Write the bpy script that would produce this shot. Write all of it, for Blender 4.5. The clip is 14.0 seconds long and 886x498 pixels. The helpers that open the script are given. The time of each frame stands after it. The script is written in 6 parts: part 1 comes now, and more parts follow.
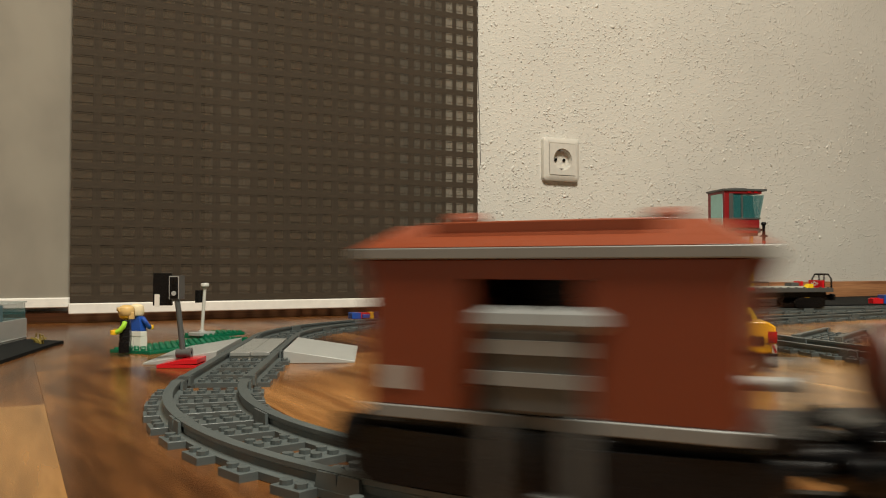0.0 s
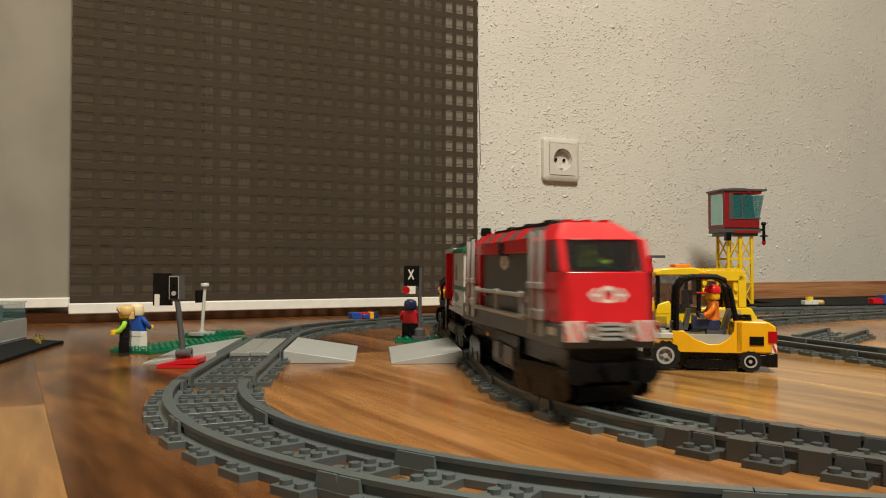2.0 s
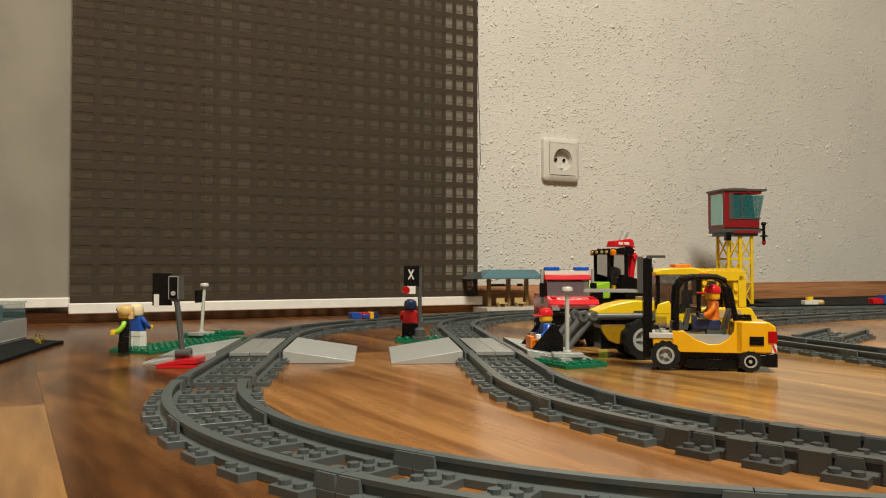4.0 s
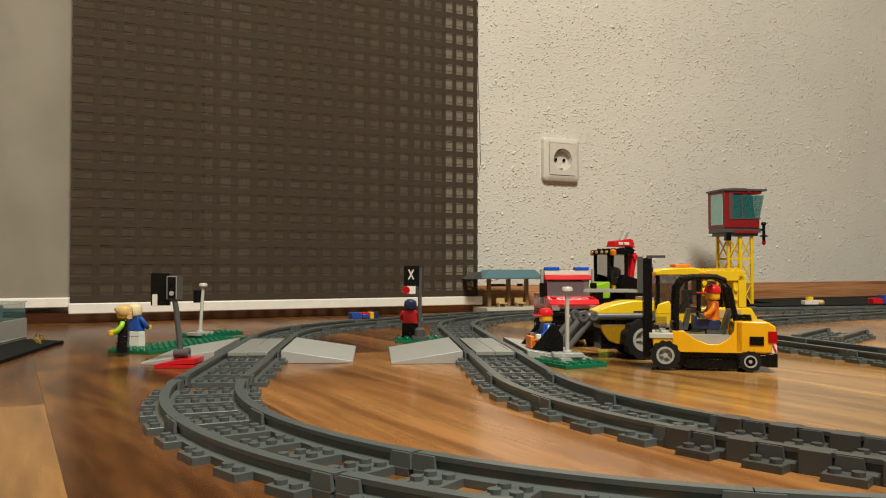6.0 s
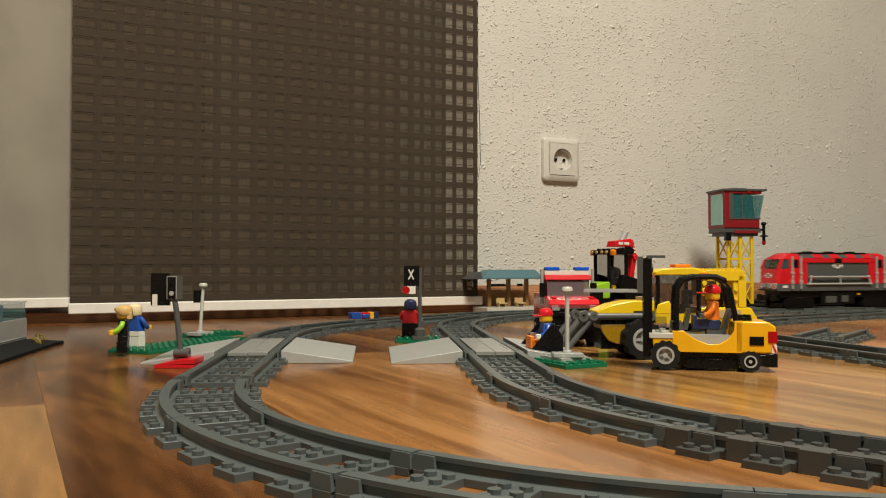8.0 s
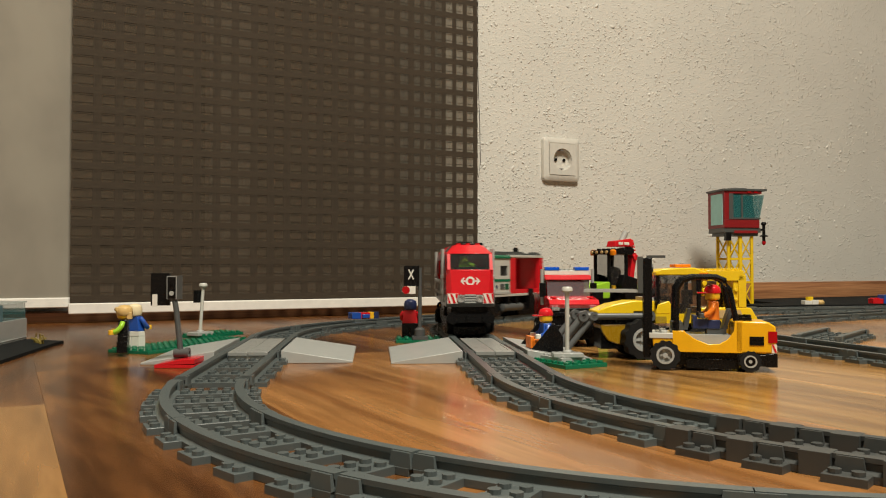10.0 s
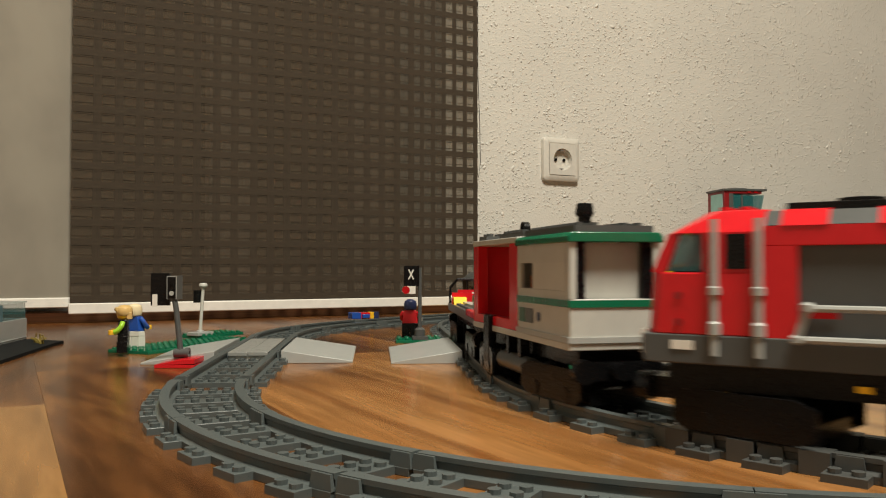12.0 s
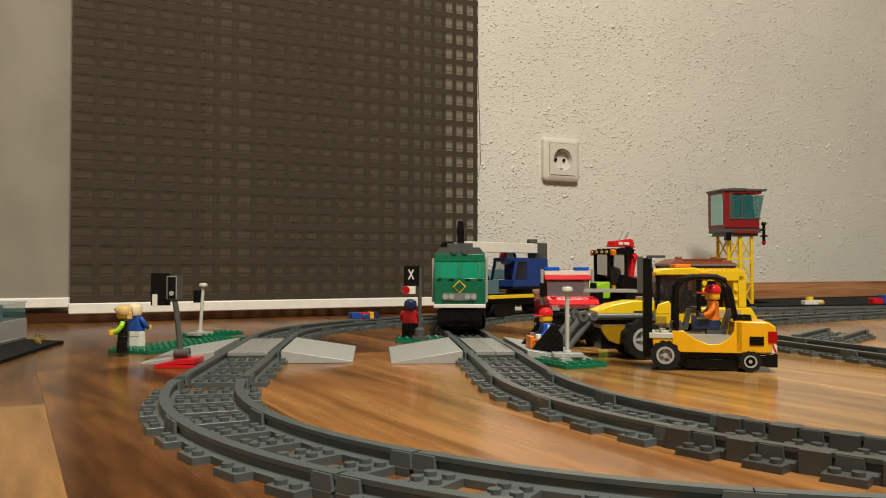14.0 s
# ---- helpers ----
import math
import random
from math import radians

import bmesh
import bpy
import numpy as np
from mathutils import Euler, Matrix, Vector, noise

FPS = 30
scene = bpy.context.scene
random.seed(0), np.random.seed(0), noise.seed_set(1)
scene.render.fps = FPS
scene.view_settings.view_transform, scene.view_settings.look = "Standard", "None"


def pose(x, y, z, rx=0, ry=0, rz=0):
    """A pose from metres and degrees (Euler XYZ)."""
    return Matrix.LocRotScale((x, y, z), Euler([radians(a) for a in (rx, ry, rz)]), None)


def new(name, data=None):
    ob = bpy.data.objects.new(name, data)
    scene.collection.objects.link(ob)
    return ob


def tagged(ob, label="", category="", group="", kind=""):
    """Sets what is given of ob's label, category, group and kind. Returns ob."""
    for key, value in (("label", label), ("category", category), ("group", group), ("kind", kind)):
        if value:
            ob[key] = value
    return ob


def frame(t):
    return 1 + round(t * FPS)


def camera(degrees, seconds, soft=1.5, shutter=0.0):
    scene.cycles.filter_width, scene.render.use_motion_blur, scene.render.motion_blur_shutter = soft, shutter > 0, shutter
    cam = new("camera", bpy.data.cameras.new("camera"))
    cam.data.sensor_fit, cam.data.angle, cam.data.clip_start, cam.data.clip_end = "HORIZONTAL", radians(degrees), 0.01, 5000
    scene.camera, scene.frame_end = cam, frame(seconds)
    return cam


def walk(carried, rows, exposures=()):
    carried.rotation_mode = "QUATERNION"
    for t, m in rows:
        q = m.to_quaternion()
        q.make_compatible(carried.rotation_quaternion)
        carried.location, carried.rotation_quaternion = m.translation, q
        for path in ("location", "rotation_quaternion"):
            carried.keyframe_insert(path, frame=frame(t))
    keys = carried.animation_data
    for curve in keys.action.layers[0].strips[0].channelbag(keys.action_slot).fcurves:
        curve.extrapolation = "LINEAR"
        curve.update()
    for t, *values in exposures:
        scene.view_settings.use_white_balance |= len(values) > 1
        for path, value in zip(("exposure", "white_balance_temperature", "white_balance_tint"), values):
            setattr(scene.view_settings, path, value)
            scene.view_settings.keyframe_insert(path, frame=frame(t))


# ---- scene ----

MM = 0.001
cam = camera(57.13, 14.0, soft=1.1, shutter=0.4)
CAM_POSE = pose(0, 0, 77.5 * MM, 91.31, 0, 0)
walk(cam, [(0, CAM_POSE), (14.0, CAM_POSE)])

# ---- light: one warm ceiling lamp in a closed room, evening ----
scene.view_settings.exposure = 0.0
world = bpy.data.worlds.new("world")
world.use_nodes = True
world.node_tree.nodes["Background"].inputs[0].default_value = (1.0, 0.85, 0.66, 1)
world.node_tree.nodes["Background"].inputs[1].default_value = 0.05
scene.world = world


def area_lamp(name, x, y, z, size, watts, colour):
    data = bpy.data.lights.new(name, "AREA")
    data.shape, data.size, data.energy, data.color = "DISK", size, watts, colour
    ob = new(name, data)
    ob.matrix_world = pose(x, y, z)
    return ob


area_lamp("ceiling_lamp_light", 0.48, -0.42, 2.38, 0.8, 123, (1.0, 0.94, 0.79))

# ---- materials ----
MATS = {}


def base(name):
    m = bpy.data.materials.new(name)
    m.use_nodes = True
    return m, m.node_tree.nodes, m.node_tree.links, m.node_tree.nodes["Principled BSDF"]


def plastic(name, rgb, rough=0.28, trans=0.0, glow=0.0, metal=0.0, gloss=0.5, see=0.0):
    """Moulded toy plastic with a faint mottle, fine scratches and tiny waviness."""
    if name in MATS:
        return MATS[name]
    m, N, L, b = base(name)
    co = N.new("ShaderNodeTexCoord")
    n1 = N.new("ShaderNodeTexNoise")
    n1.inputs["Scale"].default_value, n1.inputs["Detail"].default_value = 90, 4
    n2 = N.new("ShaderNodeTexNoise")
    n2.inputs["Scale"].default_value, n2.inputs["Detail"].default_value = 900, 3
    info = N.new("ShaderNodeObjectInfo")
    L.new(co.outputs["Object"], n1.inputs["Vector"])
    L.new(co.outputs["Object"], n2.inputs["Vector"])
    hsv = N.new("ShaderNodeHueSaturation")
    hsv.inputs["Color"].default_value = (*rgb, 1)
    mr = N.new("ShaderNodeMapRange")
    mr.inputs["To Min"].default_value, mr.inputs["To Max"].default_value = 0.86, 1.1
    L.new(n1.outputs["Fac"], mr.inputs["Value"])
    mu = N.new("ShaderNodeMath")
    mu.operation = "MULTIPLY_ADD"
    mu.inputs[1].default_value, mu.inputs[2].default_value = 0.1, -0.05
    L.new(info.outputs["Random"], mu.inputs[0])
    ad = N.new("ShaderNodeMath")
    ad.operation = "ADD"
    L.new(mr.outputs["Result"], ad.inputs[0])
    L.new(mu.outputs[0], ad.inputs[1])
    L.new(ad.outputs[0], hsv.inputs["Value"])
    L.new(hsv.outputs["Color"], b.inputs["Base Color"])
    rr = N.new("ShaderNodeMapRange")
    rr.inputs["To Min"].default_value, rr.inputs["To Max"].default_value = rough * 0.75, rough * 1.35
    L.new(n2.outputs["Fac"], rr.inputs["Value"])
    L.new(rr.outputs["Result"], b.inputs["Roughness"])
    bp = N.new("ShaderNodeBump")
    bp.inputs["Strength"].default_value, bp.inputs["Distance"].default_value = 0.06, 0.0004
    L.new(n1.outputs["Fac"], bp.inputs["Height"])
    L.new(bp.outputs["Normal"], b.inputs["Normal"])
    b.inputs["Metallic"].default_value = metal
    b.inputs["Specular IOR Level"].default_value = gloss
    if trans:
        b.inputs["Transmission Weight"].default_value = trans
        b.inputs["IOR"].default_value = 1.3
    if see:
        b.inputs["Alpha"].default_value = 1.0 - see
    if glow:
        b.inputs["Emission Color"].default_value = (*rgb, 1)
        b.inputs["Emission Strength"].default_value = glow
    MATS[name] = m
    return m


def ramp(N, L, src, stops):
    r = N.new("ShaderNodeValToRGB")
    while len(r.color_ramp.elements) < len(stops):
        r.color_ramp.elements.new(0.5)
    for el, (p, c) in zip(r.color_ramp.elements, stops):
        el.position, el.color = p, (*c, 1)
    L.new(src, r.inputs["Fac"])
    return r


def wall_material():
    """Cream rough-cast plaster: a smooth coat with small grains and drips in relief."""
    m, N, L, b = base("rough_plaster")
    co = N.new("ShaderNodeTexCoord")
    n1 = N.new("ShaderNodeTexNoise")
    n1.inputs["Scale"].default_value, n1.inputs["Detail"].default_value = 3, 5
    n2 = N.new("ShaderNodeTexNoise")
    n2.inputs["Scale"].default_value, n2.inputs["Detail"].default_value, n2.inputs["Roughness"].default_value = 170, 2.5, 0.5
    n3 = N.new("ShaderNodeTexNoise")
    n3.inputs["Scale"].default_value, n3.inputs["Detail"].default_value = 320, 4
    n4 = N.new("ShaderNodeTexNoise")
    n4.inputs["Scale"].default_value, n4.inputs["Detail"].default_value = 16, 4
    for n in (n1, n2, n3, n4):
        L.new(co.outputs["Object"], n.inputs["Vector"])
    c = ramp(N, L, n1.outputs["Fac"], [(0.3, (0.59, 0.575, 0.53)), (0.7, (0.66, 0.645, 0.595))])
    L.new(c.outputs["Color"], b.inputs["Base Color"])
    b.inputs["Roughness"].default_value = 0.85
    warp = N.new("ShaderNodeVectorMath")
    warp.operation = "MULTIPLY_ADD"
    warp.inputs[1].default_value = (0.006, 0.006, 0.006)
    L.new(n2.outputs["Color"], warp.inputs[0])
    L.new(co.outputs["Object"], warp.inputs[2])
    vor = N.new("ShaderNodeTexVoronoi")
    vor.inputs["Scale"].default_value = 175
    L.new(warp.outputs[0], vor.inputs["Vector"])
    lump = ramp(N, L, vor.outputs["Distance"], [(0.0, (1, 1, 1)), (0.2, (0.55, 0.55, 0.55)), (0.42, (0, 0, 0))])
    sep = N.new("ShaderNodeSeparateColor")
    L.new(vor.outputs["Color"], sep.inputs[0])
    pick = ramp(N, L, sep.outputs[0], [(0.3, (0, 0, 0)), (0.7, (1, 1, 1))])
    mask = ramp(N, L, n4.outputs["Fac"], [(0.36, (0.3, 0.3, 0.3)), (0.62, (1, 1, 1))])
    few = N.new("ShaderNodeMath")
    few.operation = "MULTIPLY"
    L.new(lump.outputs["Color"], few.inputs[0])
    L.new(pick.outputs["Color"], few.inputs[1])
    mix = N.new("ShaderNodeMath")
    mix.operation = "MULTIPLY"
    L.new(few.outputs[0], mix.inputs[0])
    L.new(mask.outputs["Color"], mix.inputs[1])
    b1 = N.new("ShaderNodeBump")
    b1.inputs["Strength"].default_value, b1.inputs["Distance"].default_value = 0.9, 0.0026
    L.new(mix.outputs[0], b1.inputs["Height"])
    b2 = N.new("ShaderNodeBump")
    b2.inputs["Strength"].default_value, b2.inputs["Distance"].default_value = 0.6, 0.0016
    L.new(n3.outputs["Fac"], b2.inputs["Height"])
    L.new(b1.outputs["Normal"], b2.inputs["Normal"])
    L.new(b2.outputs["Normal"], b.inputs["Normal"])
    return m


def wood_material(name, dark, mid, light, rough=0.22, along=(1.6, 26, 26)):
    """Varnished wood: long grain, growth bands, knots; boards differ by object."""
    m, N, L, b = base(name)
    co = N.new("ShaderNodeTexCoord")
    info = N.new("ShaderNodeObjectInfo")
    off = N.new("ShaderNodeVectorMath")
    off.operation = "MULTIPLY_ADD"
    off.inputs[1].default_value = (1, 1, 1)
    L.new(co.outputs["Object"], off.inputs[0])
    comb = N.new("ShaderNodeCombineXYZ")
    mul = N.new("ShaderNodeMath")
    mul.operation = "MULTIPLY"
    mul.inputs[1].default_value = 37.0
    L.new(info.outputs["Random"], mul.inputs[0])
    for k in range(3):
        L.new(mul.outputs[0], comb.inputs[k])
    L.new(comb.outputs[0], off.inputs[2])
    mp = N.new("ShaderNodeMapping")
    mp.inputs["Scale"].default_value = along
    L.new(off.outputs[0], mp.inputs["Vector"])
    n1 = N.new("ShaderNodeTexNoise")
    n1.inputs["Scale"].default_value, n1.inputs["Detail"].default_value, n1.inputs["Distortion"].default_value = 1.0, 6, 1.6
    L.new(mp.outputs[0], n1.inputs["Vector"])
    mp2 = N.new("ShaderNodeMapping")
    mp2.inputs["Scale"].default_value = (along[0] * 6, along[1] * 14, along[2] * 14)
    L.new(off.outputs[0], mp2.inputs["Vector"])
    n2 = N.new("ShaderNodeTexNoise")
    n2.inputs["Scale"].default_value, n2.inputs["Detail"].default_value = 1.0, 4
    L.new(mp2.outputs[0], n2.inputs["Vector"])
    c1 = ramp(N, L, n1.outputs["Fac"], [(0.30, dark), (0.46, mid), (0.66, light)])
    c2 = ramp(N, L, n2.outputs["Fac"], [(0.35, (0.72, 0.68, 0.62)), (0.62, (1.08, 1.06, 1.03))])
    mx = N.new("ShaderNodeMix")
    mx.data_type, mx.blend_type = "RGBA", "MULTIPLY"
    mx.inputs["Factor"].default_value = 1.0
    L.new(c1.outputs["Color"], mx.inputs["A"])
    L.new(c2.outputs["Color"], mx.inputs["B"])
    # thin wavering growth lines
    mp3 = N.new("ShaderNodeMapping")
    mp3.inputs["Scale"].default_value = (0.9, 7, 7)
    L.new(off.outputs[0], mp3.inputs["Vector"])
    wv = N.new("ShaderNodeTexWave")
    wv.bands_direction = "Y"
    wv.inputs["Scale"].default_value, wv.inputs["Distortion"].default_value = 0.7, 15
    wv.inputs["Detail"].default_value, wv.inputs["Detail Scale"].default_value = 2.0, 0.8
    L.new(mp3.outputs[0], wv.inputs["Vector"])
    c3 = ramp(N, L, wv.outputs["Fac"], [(0.0, (0.74, 0.67, 0.6)), (0.12, (1, 1, 1)), (0.8, (1.04, 1.03, 1.0))])
    mx3 = N.new("ShaderNodeMix")
    mx3.data_type, mx3.blend_type = "RGBA", "MULTIPLY"
    mx3.inputs["Factor"].default_value = 1.0
    L.new(mx.outputs["Result"], mx3.inputs["A"])
    L.new(c3.outputs["Color"], mx3.inputs["B"])
    mx = mx3
    hsv = N.new("ShaderNodeHueSaturation")
    vr = N.new("ShaderNodeMapRange")
    vr.inputs["To Min"].default_value, vr.inputs["To Max"].default_value = 0.78, 1.18
    L.new(info.outputs["Random"], vr.inputs["Value"])
    L.new(vr.outputs[0], hsv.inputs["Value"])
    L.new(mx.outputs["Result"], hsv.inputs["Color"])
    L.new(hsv.outputs["Color"], b.inputs["Base Color"])
    rr = N.new("ShaderNodeMapRange")
    rr.inputs["To Min"].default_value, rr.inputs["To Max"].default_value = rough * 0.8, rough * 1.5
    L.new(n1.outputs["Fac"], rr.inputs["Value"])
    L.new(rr.outputs[0], b.inputs["Roughness"])
    bp = N.new("ShaderNodeBump")
    bp.inputs["Strength"].default_value, bp.inputs["Distance"].default_value = 0.03, 0.0004
    L.new(n2.outputs["Fac"], bp.inputs["Height"])
    L.new(bp.outputs["Normal"], b.inputs["Normal"])
    return m


def cloth_material(name, rgb, rgb2, see_through=0.0, scale=(900, 900, 900), rough=0.9):
    m, N, L, b = base(name)
    co = N.new("ShaderNodeTexCoord")
    mp = N.new("ShaderNodeMapping")
    mp.inputs["Scale"].default_value = scale
    L.new(co.outputs["Object"], mp.inputs["Vector"])
    n1 = N.new("ShaderNodeTexNoise")
    n1.inputs["Scale"].default_value, n1.inputs["Detail"].default_value = 1.0, 3
    L.new(mp.outputs[0], n1.inputs["Vector"])
    c = ramp(N, L, n1.outputs["Fac"], [(0.35, rgb), (0.65, rgb2)])
    L.new(c.outputs["Color"], b.inputs["Base Color"])
    b.inputs["Roughness"].default_value = rough
    b.inputs["Alpha"].default_value = 1.0 - see_through
    bp = N.new("ShaderNodeBump")
    bp.inputs["Strength"].default_value, bp.inputs["Distance"].default_value = 0.4, 0.0006
    L.new(n1.outputs["Fac"], bp.inputs["Height"])
    L.new(bp.outputs["Normal"], b.inputs["Normal"])
    return m


PLASTER = wall_material()
# tone of the unseen walls, kept dark to cut the bounced fill light
SIDE_PAINT = plastic("beige_wall_paint", (0.36, 0.33, 0.28), 0.8, gloss=0.2)
FLOOR_DARK = wood_material("dark_floor_wood", (0.030, 0.011, 0.003), (0.095, 0.036, 0.010), (0.25, 0.11, 0.032), 0.2, (2.6, 9, 9))
FLOOR_MID = wood_material("orange_floor_wood", (0.17, 0.070, 0.022), (0.33, 0.150, 0.048), (0.44, 0.222, 0.080), 0.17, (1.5, 8, 8))
FLOOR_LIGHT = wood_material("pale_floor_wood", (0.17, 0.082, 0.026), (0.30, 0.160, 0.052), (0.39, 0.222, 0.078), 0.16, (1.5, 8, 8))
FLOOR_BROWN = wood_material("brown_floor_wood", (0.045, 0.017, 0.005), (0.15, 0.060, 0.018), (0.25, 0.11, 0.034), 0.2, (1.8, 9, 9))
SKIRT_WOOD = wood_material("skirting_wood", (0.24, 0.10, 0.045), (0.34, 0.16, 0.075), (0.42, 0.21, 0.10), 0.4, (2, 40, 40))
DARK_CLOTH = cloth_material("dark_blind_cloth", (0.030, 0.0205, 0.012), (0.053, 0.038, 0.0225), 0.0, (60, 60, 1800))
UP_CLOTH = cloth_material("brown_blind_thread", (0.028, 0.0195, 0.0115), (0.050, 0.036, 0.0215), 0.0, (1800, 1800, 60))
SHEER_CLOTH = cloth_material("sheer_blind_mesh", (0.074, 0.054, 0.034), (0.098, 0.073, 0.047), 0.42, (90, 90, 220))
# next two: sheer mesh in lighter colours, painting in the lit wall behind
EDGE_LIT_MESH = cloth_material("edge_lit_blind_mesh", (0.20, 0.178, 0.14), (0.29, 0.26, 0.21), 0.5, (600, 600, 900))
HALF_LIT_MESH = cloth_material("half_lit_blind_mesh", (0.085, 0.072, 0.053), (0.12, 0.10, 0.075), 0.42, (600, 600, 900))
CREAM_CLOTH = cloth_material("cream_blind_cloth", (0.225, 0.205, 0.168), (0.265, 0.243, 0.198), 0.0, (14, 14, 9))
WHITE_BAR = plastic("white_painted_bar", (0.80, 0.78, 0.73), 0.4)
RED = plastic("red_plastic", (0.60, 0.011, 0.018), 0.2)
DKRED = plastic("dark_red_plastic", (0.24, 0.010, 0.014), 0.3)
YELLOW = plastic("yellow_plastic", (0.80, 0.54, 0.014), 0.22)
AMBER = plastic("amber_yellow_plastic", (0.80, 0.41, 0.008), 0.22)
ORANGE = plastic("orange_plastic", (0.80, 0.20, 0.015), 0.3)
BLUE = plastic("blue_plastic", (0.016, 0.075, 0.36), 0.3)
CRANE_BLUE = plastic("dark_blue_plastic", (0.012, 0.045, 0.22), 0.28)
NAVY = plastic("navy_plastic", (0.02, 0.03, 0.09), 0.35)
GREEN = plastic("green_plastic", (0.004, 0.135, 0.066), 0.22)
DKGREEN = plastic("dark_green_plastic", (0.008, 0.085, 0.042), 0.3)
LIME = plastic("lime_plastic", (0.30, 0.58, 0.03), 0.3)
BLACK = plastic("black_plastic", (0.0045, 0.0045, 0.005), 0.26, gloss=0.25)
RUBBER = plastic("black_rubber", (0.009, 0.009, 0.009), 0.65, gloss=0.25)
WHITE = plastic("white_plastic", (0.74, 0.72, 0.66), 0.3)
LGREY = plastic("light_grey_plastic", (0.36, 0.37, 0.355), 0.3)
MGREY = plastic("pale_grey_plastic", (0.50, 0.50, 0.46), 0.3)
DGREY = plastic("dark_grey_plastic", (0.076, 0.080, 0.079), 0.32, gloss=0.4)
TRACK = plastic("track_grey_plastic", (0.080, 0.094, 0.094), 0.3)
TILE_GREY = plastic("worn_grey_plastic", (0.26, 0.265, 0.25), 0.28)
TRACKD = plastic("dark_track_grey_plastic", (0.052, 0.055, 0.053), 0.42)
BROWN = plastic("brown_plastic", (0.085, 0.030, 0.014), 0.3)
CRATE_GREY = plastic("mid_grey_plastic_crate", (0.17, 0.175, 0.17), 0.4)
ARM_GREY = plastic("link_grey_plastic", (0.10, 0.105, 0.105), 0.35)
RUST = plastic("reddish_orange_plastic", (0.19, 0.042, 0.016), 0.28)
RUSTD = plastic("reddish_brown_plastic", (0.155, 0.030, 0.011), 0.3)
# yellow plastic with the shade under the loader's bonnet put into its colour
SHADED_YELLOW = plastic("shaded_yellow_plastic", (0.34, 0.19, 0.008), 0.26)
POST_TAN = plastic("brown_tan_plastic", (0.24, 0.14, 0.055), 0.35)
TAN = plastic("tan_plastic", (0.52, 0.37, 0.17), 0.35)
TEAL = plastic("sand_blue_plastic", (0.075, 0.16, 0.19), 0.4)
SKIN = plastic("yellow_figure_plastic", (0.82, 0.46, 0.02), 0.3)
HAIR = plastic("blond_plastic", (0.60, 0.40, 0.15), 0.35)
CHROME = plastic("silver_plastic", (0.55, 0.55, 0.54), 0.25, metal=0.6)
SMOKE = plastic("smoky_clear_plastic", (0.04, 0.036, 0.034), 0.08, see=0.68)
MAUVE = plastic("pale_smoky_plastic", (0.13, 0.10, 0.11), 0.1, see=0.4)
TEALGL = plastic("teal_clear_plastic", (0.04, 0.12, 0.125), 0.1, see=0.4)
CLEAR = plastic("clear_plastic", (0.03, 0.04, 0.04), 0.06, see=0.76)
AQUA = plastic("aqua_clear_plastic", (0.035, 0.19, 0.20), 0.08, see=0.6)
PALE_AQUA = plastic("pale_aqua_plastic", (0.30, 0.58, 0.56), 0.15)
GREENGL = plastic("green_clear_plastic", (0.01, 0.30, 0.17), 0.1, see=0.45)
AMBERGL = plastic("amber_clear_plastic", (0.95, 0.28, 0.01), 0.12, trans=0.35)
BLUEGL = plastic("blue_clear_plastic", (0.01, 0.12, 0.75), 0.1, trans=0.3)
REDGL = plastic("red_clear_plastic", (0.50, 0.008, 0.012), 0.12, trans=0.3)
MAT_DARK = plastic("dark_plate_plastic", (0.012, 0.013, 0.013), 0.8, gloss=0.08)
SOCKET = plastic("socket_plastic", (0.60, 0.58, 0.53), 0.3)


